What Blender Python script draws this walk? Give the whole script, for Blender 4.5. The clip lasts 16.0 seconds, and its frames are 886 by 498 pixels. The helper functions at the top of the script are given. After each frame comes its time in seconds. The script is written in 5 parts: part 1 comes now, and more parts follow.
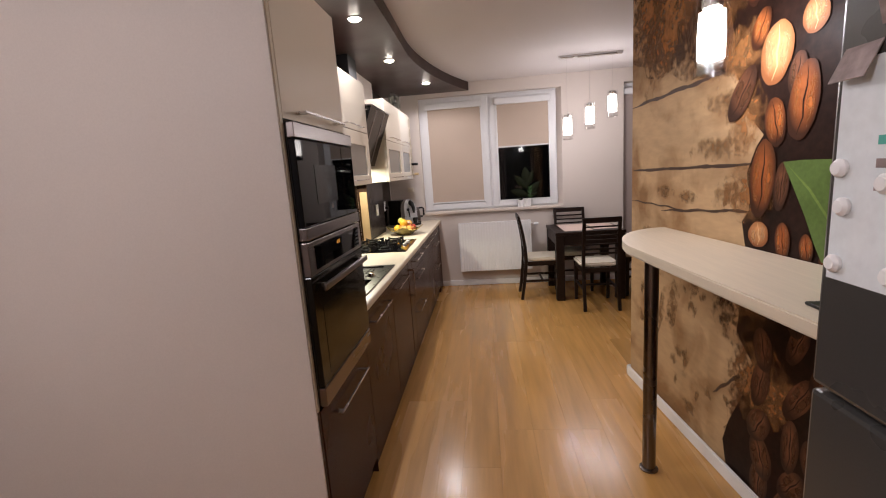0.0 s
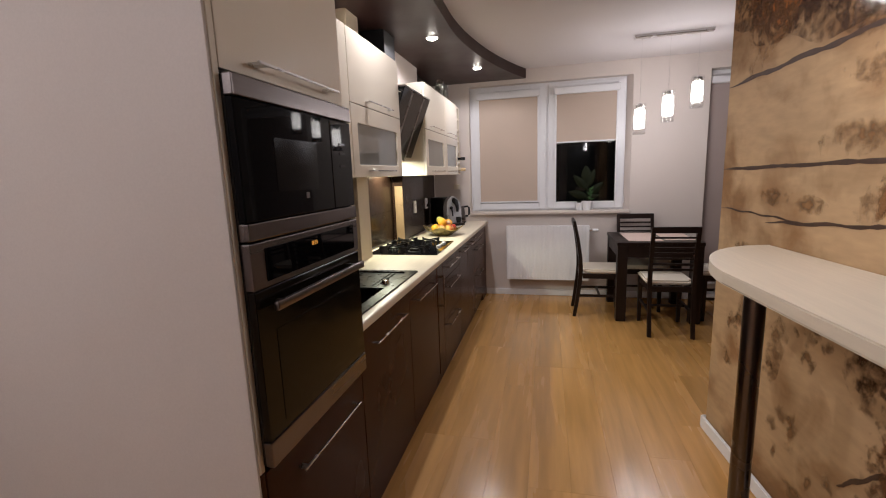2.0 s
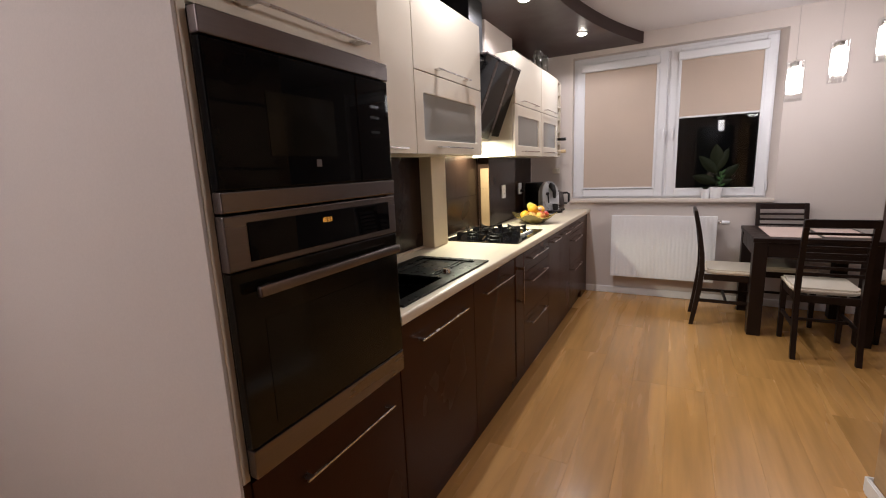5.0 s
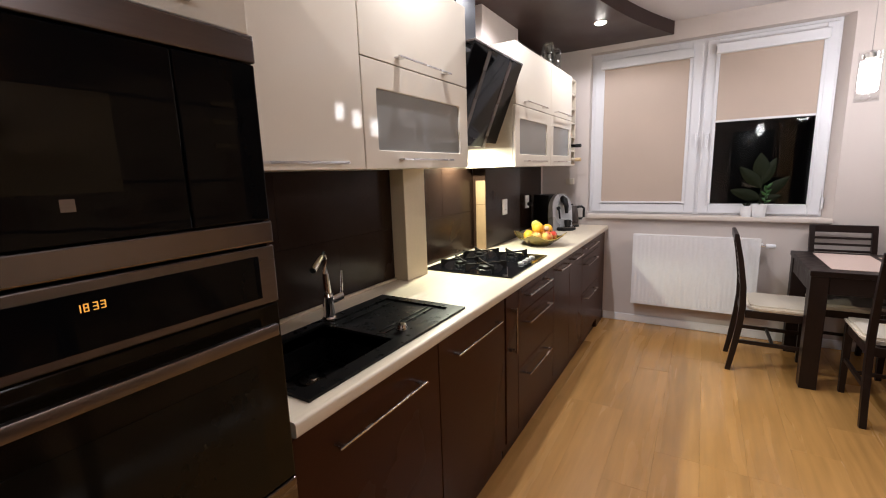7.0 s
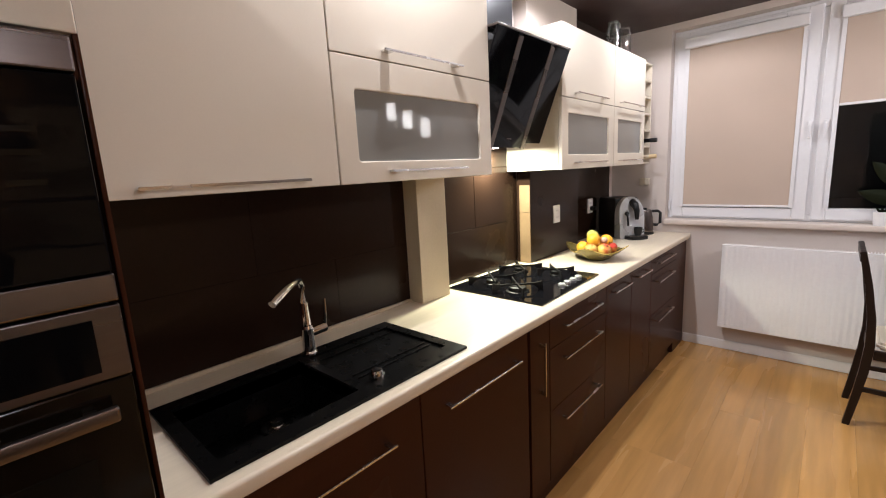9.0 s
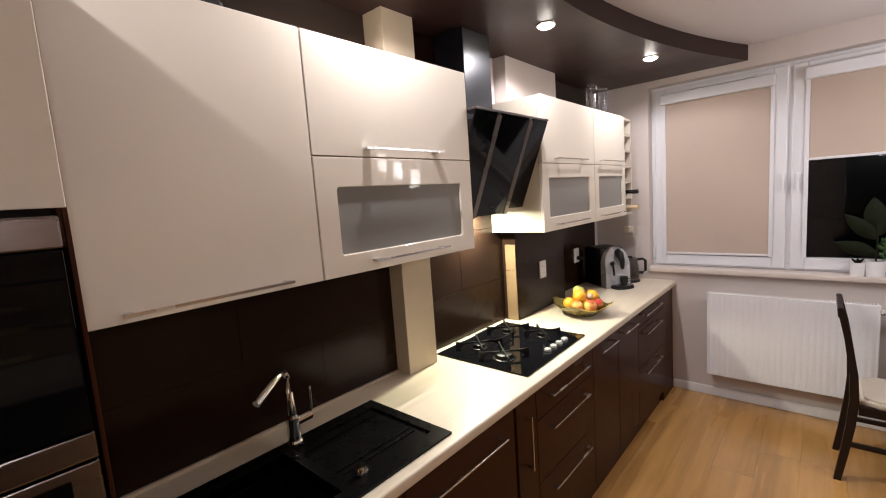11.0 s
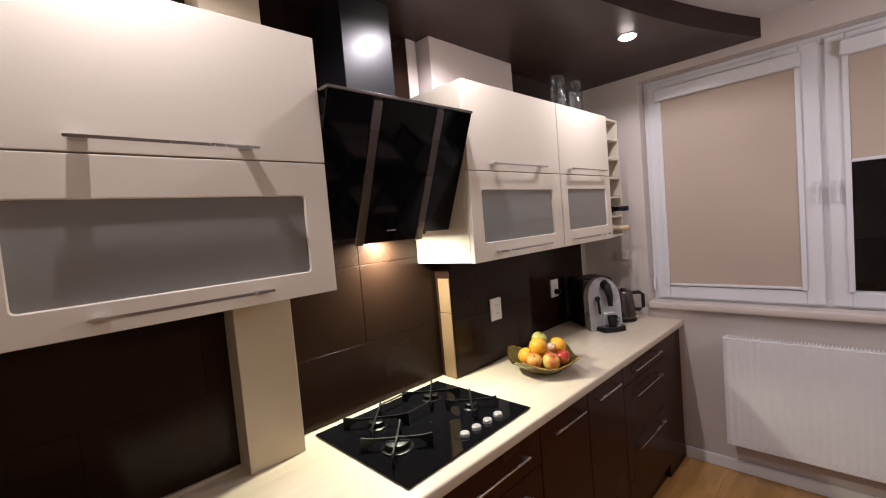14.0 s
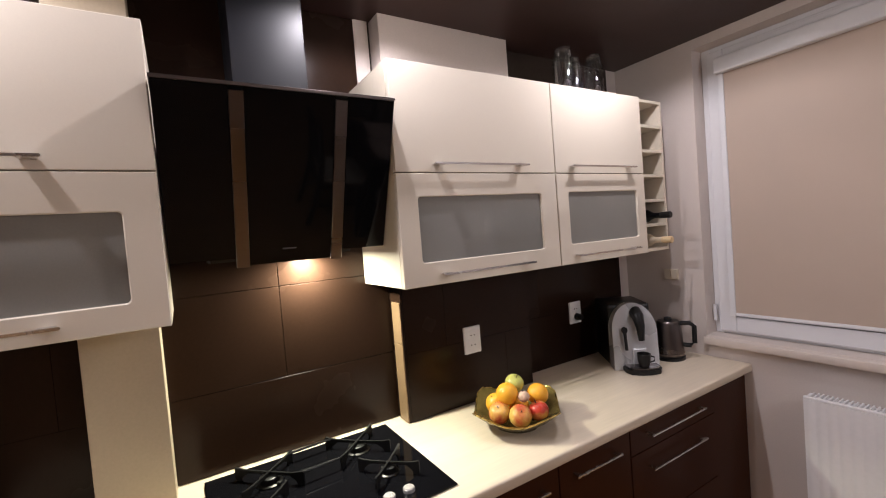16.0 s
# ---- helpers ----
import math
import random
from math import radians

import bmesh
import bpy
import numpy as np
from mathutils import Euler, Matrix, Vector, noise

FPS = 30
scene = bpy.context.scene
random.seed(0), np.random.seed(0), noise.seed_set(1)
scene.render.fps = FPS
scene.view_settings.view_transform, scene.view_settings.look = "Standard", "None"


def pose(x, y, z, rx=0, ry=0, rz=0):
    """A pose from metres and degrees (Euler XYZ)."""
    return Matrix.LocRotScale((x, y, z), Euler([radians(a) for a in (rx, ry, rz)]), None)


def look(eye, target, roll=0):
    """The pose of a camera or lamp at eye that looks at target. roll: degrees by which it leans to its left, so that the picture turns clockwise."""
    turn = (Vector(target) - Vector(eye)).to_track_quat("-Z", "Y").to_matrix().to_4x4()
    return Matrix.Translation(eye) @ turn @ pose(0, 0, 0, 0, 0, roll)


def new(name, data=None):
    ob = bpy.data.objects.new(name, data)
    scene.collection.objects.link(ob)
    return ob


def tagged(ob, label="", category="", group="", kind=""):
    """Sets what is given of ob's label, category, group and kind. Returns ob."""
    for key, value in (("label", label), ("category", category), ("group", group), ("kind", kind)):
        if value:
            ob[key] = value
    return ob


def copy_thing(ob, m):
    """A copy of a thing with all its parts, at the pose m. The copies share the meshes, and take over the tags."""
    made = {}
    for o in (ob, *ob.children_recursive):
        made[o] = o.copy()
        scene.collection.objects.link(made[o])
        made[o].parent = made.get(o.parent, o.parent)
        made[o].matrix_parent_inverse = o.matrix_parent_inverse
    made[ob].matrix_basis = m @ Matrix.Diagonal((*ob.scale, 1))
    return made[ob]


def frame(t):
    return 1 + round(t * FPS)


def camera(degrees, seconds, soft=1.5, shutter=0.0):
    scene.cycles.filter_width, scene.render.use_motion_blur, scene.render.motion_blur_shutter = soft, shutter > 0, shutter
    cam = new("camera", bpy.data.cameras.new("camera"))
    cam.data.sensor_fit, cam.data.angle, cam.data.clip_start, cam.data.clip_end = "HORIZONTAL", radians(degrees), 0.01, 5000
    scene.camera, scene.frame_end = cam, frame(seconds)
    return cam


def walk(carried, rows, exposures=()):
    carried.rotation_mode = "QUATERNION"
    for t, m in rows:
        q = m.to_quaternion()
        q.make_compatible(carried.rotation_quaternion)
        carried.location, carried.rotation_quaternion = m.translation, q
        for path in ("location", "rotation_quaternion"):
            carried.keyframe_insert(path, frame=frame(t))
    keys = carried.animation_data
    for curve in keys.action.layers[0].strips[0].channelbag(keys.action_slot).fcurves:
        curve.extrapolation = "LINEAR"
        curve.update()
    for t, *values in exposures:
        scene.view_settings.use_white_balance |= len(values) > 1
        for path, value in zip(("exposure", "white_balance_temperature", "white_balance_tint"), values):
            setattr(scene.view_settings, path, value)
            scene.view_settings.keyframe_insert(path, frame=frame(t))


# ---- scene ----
cam = camera(91.5, 16.0, soft=1.1)
PATH = [
    (0, (0.608, -1.311, 1.473), (0.4, 0.647, 1.125), -4.0),
    (0.5, (0.616, -1.207, 1.476), (0.334, 0.742, 1.127), -3.3),
    (1, (0.619, -1.096, 1.461), (0.28, 0.844, 1.115), -2.4),
    (1.5, (0.645, -0.977, 1.439), (0.243, 0.953, 1.106), -2.2),
    (2, (0.698, -0.839, 1.421), (0.23, 1.077, 1.085), -2.1),
    (2.5, (0.764, -0.71, 1.411), (0.159, 1.167, 1.077), -2.8),
    (3, (0.812, -0.636, 1.399), (0.083, 1.194, 1.055), -3.3),
    (3.5, (0.837, -0.624, 1.345), (0.031, 1.172, 0.989), -3.4),
    (4, (0.839, -0.623, 1.325), (-0.02, 1.145, 0.959), -3.1),
    (6.5, (0.722, -0.115, 1.406), (-0.264, 1.589, 1.053), -2.0),
    (7, (0.747, 0.053, 1.407), (-0.272, 1.738, 1.057), -1.9),
    (7.5, (0.8, 0.219, 1.401), (-0.402, 1.779, 1.055), -2.8),
    (8, (0.827, 0.279, 1.394), (-0.436, 1.79, 1.048), -3.0),
    (8.5, (0.826, 0.358, 1.386), (-0.472, 1.836, 1.025), -2.8),
    (9, (0.827, 0.462, 1.451), (-0.503, 1.912, 1.096), -3.0),
    (11.5, (0.877, 0.508, 1.651), (-0.435, 2.007, 1.463), -4.3),
    (12, (0.836, 0.647, 1.646), (-0.477, 2.148, 1.498), -4.5),
    (12.5, (0.806, 0.767, 1.629), (-0.512, 2.266, 1.5), -4.4),
    (13, (0.814, 0.969, 1.601), (-0.521, 2.454, 1.483), -4.7),
    (13.5, (0.843, 1.168, 1.61), (-0.523, 2.624, 1.492), -4.7),
    (14, (0.874, 1.297, 1.589), (-0.543, 2.704, 1.479), -4.9),
    (14.5, (0.882, 1.434, 1.588), (-0.621, 2.75, 1.485), -4.9),
    (15, (0.904, 1.629, 1.603), (-0.647, 2.888, 1.506), -4.9),
    (15.5, (0.925, 1.778, 1.607), (-0.681, 2.967, 1.515), -4.9),
    (16, (0.978, 1.986, 1.595), (-0.727, 3.029, 1.521), -4.6),
]
walk(cam, [(t, look(eye, target, roll)) for t, eye, target, roll in PATH], [(0.0, 0.12, 6500, 12), (1.0, 0.02, 6380, 11), (2.0, -0.02, 6320, 10), (4.0, 0.04, 6420, 11), (6.5, 0.36, 6180, 9), (9.0, 0.50, 6160, 9), (11.5, 0.14, 6400, 12), (12.5, -0.04, 6350, 13), (14.5, -0.20, 6350, 17), (16.0, -0.15, 6300, 15)])

# ---- world and lamps ----
world = bpy.data.worlds.new("night")
scene.world = world
world.use_nodes = True
world.node_tree.nodes["Background"].inputs[0].default_value = (0.010, 0.012, 0.018, 1)
world.node_tree.nodes["Background"].inputs[1].default_value = 0.5

WARM = (1.0, 0.80, 0.62)
SPOTS = [(-0.13, 0.27), (-0.128, 1.46), (-0.138, 2.478), (0.038, 3.515)]
PENDANTS = [(1.482, 3.38, 1.714), (1.706, 3.38, 1.808), (1.928, 3.38, 1.909), (1.42, 0.385, 1.745)]
SOFFIT, CEIL, WALL_Y, WALL_X = 2.43, 2.53, 4.19, -0.60


def lamp(name, kind, at, energy, color, size=0.03, spot=None, blend=0.6, aim=(0, 0, -1)):
    data = bpy.data.lights.new(name, kind)
    data.energy, data.color = energy, color
    if kind == "AREA":
        data.size = size
    else:
        data.shadow_soft_size = size
    if spot:
        data.spot_size, data.spot_blend = radians(spot), blend
    ob = new(name, data)
    ob.matrix_world = look(at, Vector(at) + Vector(aim))
    return ob


for sx, sy in SPOTS:
    lamp("spot_lamp", "SPOT", (sx, sy, SOFFIT - 0.027), 24 if sy < 3 else 19, (1.0, 0.955, 0.985), 0.012, 164, 0.35)
for px, py, pz in PENDANTS:
    lamp("pendant_lamp_light", "POINT", (px, py, pz + 0.12), 4.5 if py > 2 else 6.4, (1.0, 0.97, 1.03), 0.04)
lamp("hood_lamp_light", "AREA", (-0.535, 2.36, 1.548), 16.0, (0.98, 0.97, 0.74), 0.05)
# unseen fill from the hall, added to brighten the wall beside the tower
lamp("hall_fill_light", "POINT", (-0.9, -1.8, 2.30), 44, (1.0, 0.97, 1.02), 0.12)


# ---- materials ----
def mat(name, color, rough=0.5, metal=0.0, var=0.08, scale=3.0, grain=60.0, bump=0.05, coat=0.0, stretch=(1, 1, 1), spec=0.5, rvar=0.08, emit=None, power=0.0, trans=0.0, per_object=0.0, ior=1.45, shift=False):
    m = bpy.data.materials.new(name)
    m.use_nodes = True
    t = m.node_tree
    n, l = t.nodes, t.links
    b = n["Principled BSDF"]
    b.inputs["Base Color"].default_value = (*color, 1)
    b.inputs["Roughness"].default_value = rough
    b.inputs["Metallic"].default_value = metal
    b.inputs["Specular IOR Level"].default_value = spec
    b.inputs["Coat Weight"].default_value = coat
    b.inputs["Coat Roughness"].default_value = 0.06
    b.inputs["Transmission Weight"].default_value = trans
    b.inputs["IOR"].default_value = ior
    if emit:
        b.inputs["Emission Color"].default_value = (*emit, 1)
        b.inputs["Emission Strength"].default_value = power
    if var <= 0 and bump <= 0:
        return m
    tc = n.new("ShaderNodeTexCoord")
    mp = n.new("ShaderNodeMapping")
    mp.inputs["Scale"].default_value = stretch
    l.new(tc.outputs["Object"], mp.inputs["Vector"])
    if shift:
        oi = n.new("ShaderNodeObjectInfo")
        sv = n.new("ShaderNodeVectorMath")
        sv.operation = "SCALE"
        sv.inputs[0].default_value = (37, 53, 29)
        l.new(oi.outputs["Random"], sv.inputs["Scale"])
        l.new(sv.outputs[0], mp.inputs["Location"])
    big = n.new("ShaderNodeTexNoise")
    big.inputs["Scale"].default_value, big.inputs["Detail"].default_value = scale, 4
    small = n.new("ShaderNodeTexNoise")
    small.inputs["Scale"].default_value, small.inputs["Detail"].default_value = grain, 5
    for s in (big, small):
        l.new(mp.outputs[0], s.inputs["Vector"])
    add = n.new("ShaderNodeMath")
    add.operation = "ADD"
    l.new(big.outputs["Fac"], add.inputs[0])
    l.new(small.outputs["Fac"], add.inputs[1])
    rng = n.new("ShaderNodeMapRange")
    rng.inputs["From Min"].default_value, rng.inputs["From Max"].default_value = 0.6, 1.4
    rng.inputs["To Min"].default_value, rng.inputs["To Max"].default_value = 1 - var, 1 + var
    l.new(add.outputs[0], rng.inputs["Value"])
    last = rng.outputs[0]
    if per_object:
        info = n.new("ShaderNodeObjectInfo")
        r2 = n.new("ShaderNodeMapRange")
        r2.inputs["To Min"].default_value, r2.inputs["To Max"].default_value = 1 - per_object, 1 + per_object
        l.new(info.outputs["Random"], r2.inputs["Value"])
        mul = n.new("ShaderNodeMath")
        mul.operation = "MULTIPLY"
        l.new(last, mul.inputs[0])
        l.new(r2.outputs[0], mul.inputs[1])
        last = mul.outputs[0]
    sc = n.new("ShaderNodeVectorMath")
    sc.operation = "SCALE"
    sc.inputs[0].default_value = color
    l.new(last, sc.inputs["Scale"])
    l.new(sc.outputs[0], b.inputs["Base Color"])
    rr = n.new("ShaderNodeMapRange")
    rr.inputs["From Min"].default_value, rr.inputs["From Max"].default_value = 0.3, 0.7
    rr.inputs["To Min"].default_value, rr.inputs["To Max"].default_value = max(0.02, rough - rvar), min(1, rough + rvar)
    l.new(big.outputs["Fac"], rr.inputs["Value"])
    l.new(rr.outputs[0], b.inputs["Roughness"])
    if bump:
        bp = n.new("ShaderNodeBump")
        bp.inputs["Strength"].default_value, bp.inputs["Distance"].default_value = bump, 0.002
        l.new(small.outputs["Fac"], bp.inputs["Height"])
        l.new(bp.outputs[0], b.inputs["Normal"])
    return m


def glass_mat(name, color, ior=1.5, rough=0.02, share=0.0):
    """Clear glass: see-through, with a fixed mirror share or one by Fresnel."""
    m = bpy.data.materials.new(name)
    m.use_nodes = True
    t = m.node_tree
    n, l = t.nodes, t.links
    n.remove(n["Principled BSDF"])
    tr = n.new("ShaderNodeBsdfTransparent")
    tr.inputs[0].default_value = (*color, 1)
    gl = n.new("ShaderNodeBsdfGlossy")
    gl.inputs["Roughness"].default_value = rough
    mx = n.new("ShaderNodeMixShader")
    if share:
        mx.inputs[0].default_value = share
    else:
        fr = n.new("ShaderNodeFresnel")
        fr.inputs["IOR"].default_value = ior
        l.new(fr.outputs[0], mx.inputs[0])
    l.new(tr.outputs[0], mx.inputs[1])
    l.new(gl.outputs[0], mx.inputs[2])
    l.new(mx.outputs[0], n["Material Output"].inputs[0])
    return m


PAINT = mat("wall_paint", (0.60, 0.53, 0.485), 0.7, var=0.05, scale=1.5, grain=180, bump=0.12)
PANEL = mat("tower_side_paint", (0.55, 0.495, 0.45), 0.55, var=0.05, scale=1.2, grain=160, bump=0.06)
CEILING = mat("ceiling_paint", (0.60, 0.555, 0.545), 0.8, var=0.03, scale=1.0, grain=200, bump=0.08)
SOFFIT_M = mat("soffit_brown", (0.036, 0.019, 0.016), 0.36, var=0.10, scale=2, grain=120, bump=0.03, spec=0.25)
CREAM = mat("gloss_cream_front", (0.72, 0.652, 0.545), 0.026, var=0.02, scale=2, grain=300, bump=0, rvar=0.004, spec=0.5)
CREAM_IN = mat("cream_carcass", (0.64, 0.57, 0.46), 0.45, var=0.04, bump=0.03)
WENGE = mat("gloss_wenge_front", (0.046, 0.0150, 0.0072), 0.24, var=0.10, scale=1.5, grain=120, bump=0.015, rvar=0.04, spec=0.07)
# near-black for the shade inside gaps; unit bodies wear it too
GAPSHADE = mat("gap_shade_black", (0.012, 0.008, 0.006), 0.7, var=0.1)
WORKTOP = mat("worktop_cream", (0.71, 0.615, 0.48), 0.36, var=0.075, scale=16, grain=90, bump=0.01, rvar=0.015, stretch=(1, 0.07, 1))
SILL = mat("sill_stone", (0.62, 0.54, 0.48), 0.4, var=0.06, scale=20, grain=300, bump=0.02)
TILE = mat("brown_tile", (0.0205, 0.0106, 0.0068), 0.22, var=0.12, scale=3, grain=90, bump=0.03, per_object=0.03, spec=0.20)
GROUT = mat("brown_grout", (0.030, 0.018, 0.012), 0.8, var=0.1, bump=0.2)
BRONZE = mat("bronze_tile", (0.215, 0.14, 0.078), 0.35, var=0.15, scale=9, grain=120, bump=0.06)
BEIGE_TILE = mat("beige_tile", (0.55, 0.46, 0.335), 0.42, var=0.06, scale=5, grain=120, bump=0.05)
STEEL = mat("brushed_steel", (0.165, 0.142, 0.134), 0.27, 1.0, var=0.08, scale=3, grain=220, bump=0.05, stretch=(1, 0.05, 1))
SATIN = mat("satin_handle_steel", (0.66, 0.64, 0.62), 0.24, 1.0, var=0.04, scale=8, grain=300, bump=0.02)
LACQUER = mat("black_lacquer", (0.007, 0.007, 0.009), 0.42, var=0.05, bump=0.01, spec=0.34)
RINGSTEEL = mat("dark_burner_metal", (0.045, 0.043, 0.042), 0.35, 1.0, var=0.1, bump=0.05)
CHROME = mat("chrome", (0.80, 0.79, 0.78), 0.10, 1.0, var=0.02, bump=0.0, rvar=0.03)
BLACKGLASS = mat("black_glass", (0.004, 0.004, 0.005), 0.05, var=0.02, bump=0.0, rvar=0.015, spec=0.2)
MWGLASS = mat("appliance_glass", (0.003, 0.003, 0.0035), 0.024, var=0.02, bump=0.0, rvar=0.003, spec=0.12)
OVENGLASS = mat("oven_glass", (0.006, 0.0042, 0.0026), 0.10, var=0.05, bump=0.0, rvar=0.03, spec=0.25)
WINDOWGLASS = mat("oven_window_glass", (0.007, 0.006, 0.0042), 0.12, var=0.10, scale=6, bump=0.0, spec=0.2)
BLACK = mat("black_plastic", (0.009, 0.0085, 0.0085), 0.40, var=0.1, bump=0.03, spec=0.4)
GRANITE = mat("black_composite", (0.004, 0.0038, 0.0038), 0.28, var=0.2, scale=30, grain=420, bump=0.03, spec=0.16, rvar=0.012)
IRON = mat("cast_iron", (0.009, 0.0085, 0.0085), 0.40, var=0.2, grain=300, bump=0.1, spec=0.4)
KNOB = mat("silver_knob", (0.74, 0.73, 0.72), 0.25, 0.6, var=0.03, bump=0)
FROST = mat("frosted_glass", (0.245, 0.240, 0.222), 0.024, var=0.05, scale=4, grain=200, bump=0, spec=0.5, rvar=0.01)
PVC = mat("white_pvc", (0.70, 0.695, 0.71), 0.35, var=0.02, bump=0.02)
WHITE = mat("white_enamel", (0.84, 0.83, 0.83), 0.35, var=0.03, bump=0.02)
BLIND = mat("blind_fabric", (0.48, 0.385, 0.315), 0.9, var=0.06, scale=3, grain=500, bump=0.3)
# darker copy of the blind fabric: the door recess's shade is in its colour
BLIND_SHADED = mat("blind_fabric_shaded", (0.36, 0.29, 0.27), 0.9, var=0.06, scale=3, grain=500, bump=0.3)
PANE = glass_mat("window_glass", (0.85, 0.88, 0.88))
TUBEGLASS = glass_mat("lamp_tube_glass", (0.98, 0.98, 0.98), share=0.05)
CLEAR = glass_mat("clear_glass", (0.93, 0.95, 0.94), share=0.15)
DARKWOOD = mat("dark_stained_wood", (0.016, 0.0082, 0.0062), 0.40, var=0.25, scale=4, grain=70, bump=0.05, stretch=(5, 5, 1), spec=0.3)
SEAT = mat("cream_upholstery", (0.72, 0.64, 0.53), 0.6, var=0.05, scale=8, grain=160, bump=0.15)
MATCLOTH = mat("rose_placemat", (0.60, 0.46, 0.40), 0.85, var=0.08, grain=400, bump=0.3)
BULB = mat("lit_bulb", (1, 0.95, 0.88), 0.5, var=0, bump=0, emit=(1.0, 0.95, 0.90), power=9)
SPOTLENS = mat("lit_spot_lens", (1, 0.95, 0.88), 0.5, var=0, bump=0, emit=(1.0, 0.90, 0.78), power=45)
LEDORANGE = mat("orange_digits", (0.9, 0.4, 0.05), 0.5, var=0, bump=0, emit=(1.0, 0.45, 0.07), power=0.55)
# leaf green taken near black: it holds the dimness of a pane reflection
LEAF = mat("leaf_dimmed_as_reflection", (0.012, 0.015, 0.007), 0.55, var=0.25, scale=12, grain=90, bump=0.1, spec=0.12)
SPRIG = mat("fresh_leaf", (0.035, 0.095, 0.025), 0.4, var=0.2, scale=20, bump=0.1)
SOIL = mat("potting_soil", (0.05, 0.035, 0.025), 0.95, var=0.4, grain=200, bump=0.8)
ORANGE = mat("orange_peel", (0.84, 0.40, 0.03), 0.42, var=0.08, scale=20, grain=260, bump=0.35)


def apple_mat(name, ground, blush, lo, hi):
    """Apple skin: a ground colour with a streaky blush."""
    m = mat(name, ground, 0.27, var=0.08, scale=30, grain=200, bump=0.02)
    t = m.node_tree
    n, l = t.nodes, t.links
    b = n["Principled BSDF"]
    base = b.inputs["Base Color"].links[0].from_socket
    tc = n.new("ShaderNodeTexCoord")
    ns = n.new("ShaderNodeTexNoise")
    ns.inputs["Scale"].default_value, ns.inputs["Detail"].default_value = 17, 6
    l.new(tc.outputs["Object"], ns.inputs["Vector"])
    rp = n.new("ShaderNodeMapRange")
    rp.inputs["From Min"].default_value, rp.inputs["From Max"].default_value = lo, hi
    l.new(ns.outputs["Fac"], rp.inputs["Value"])
    mx = n.new("ShaderNodeMix")
    mx.data_type = "RGBA"
    mx.inputs["B"].default_value = (*blush, 1)
    l.new(rp.outputs[0], mx.inputs["Factor"])
    l.new(base, mx.inputs["A"])
    l.new(mx.outputs["Result"], b.inputs["Base Color"])
    return m


APPLE = apple_mat("apple_skin", (0.62, 0.42, 0.10), (0.52, 0.10, 0.04), 0.40, 0.62)
APPLE_G = apple_mat("green_apple_skin", (0.50, 0.50, 0.13), (0.62, 0.42, 0.12), 0.50, 0.75)
APPLE_R = apple_mat("red_apple_skin", (0.60, 0.34, 0.08), (0.47, 0.045, 0.028), 0.36, 0.58)
GARLIC = mat("garlic_skin", (0.62, 0.42, 0.30), 0.6, var=0.3, scale=60, bump=0.5)
BOWL = mat("smoked_gold_glass", (0.20, 0.155, 0.05), 0.16, 0.35, var=0.35, scale=30, grain=160, bump=0.25)
GOLD = mat("gold_rim", (0.60, 0.44, 0.14), 0.3, 1.0, var=0.2, scale=60, bump=0.2)
SILVER = mat("silver_plastic", (0.58, 0.58, 0.59), 0.28, 0.35, var=0.05, bump=0.02)
PAPER = mat("paper", (0.70, 0.74, 0.76), 0.8, var=0.08, scale=7, bump=0.05)
INK = mat("ink_green", (0.10, 0.42, 0.34), 0.7, var=0.1, bump=0)
FRIDGE = mat("fridge_graphite", (0.050, 0.047, 0.044), 0.28, var=0.08, grain=200, bump=0.02, coat=0.2)
CORK = mat("cork", (0.62, 0.46, 0.26), 0.8, var=0.2, grain=200, bump=0.3)
PHOTO = mat("photo_print", (0.26, 0.20, 0.19), 0.35, var=0.5, scale=22, grain=70, bump=0)
LAMPFAR = mat("distant_lamp", (1, 1, 1), 0.5, var=0, bump=0, emit=(1.0, 0.93, 0.80), power=9)
NIGHT = mat("night_backdrop", (0.012, 0.013, 0.016), 1.0, var=0.4, scale=0.2, bump=0)
FLOOR = mat("honey_oak_laminate", (0.52, 0.276, 0.086), 0.26, var=0.22, scale=0.8, grain=3.2, bump=0.02, stretch=(8, 0.6, 1), per_object=0.06, coat=0.0, rvar=0.05, shift=True)
FLOOR.node_tree.nodes["Principled BSDF"].inputs["Coat Weight"].default_value = 0.35
FLOOR.node_tree.nodes["Principled BSDF"].inputs["Coat Roughness"].default_value = 0.17
UNDER = mat("floor_joint", (0.26, 0.14, 0.055), 0.6, var=0.1)


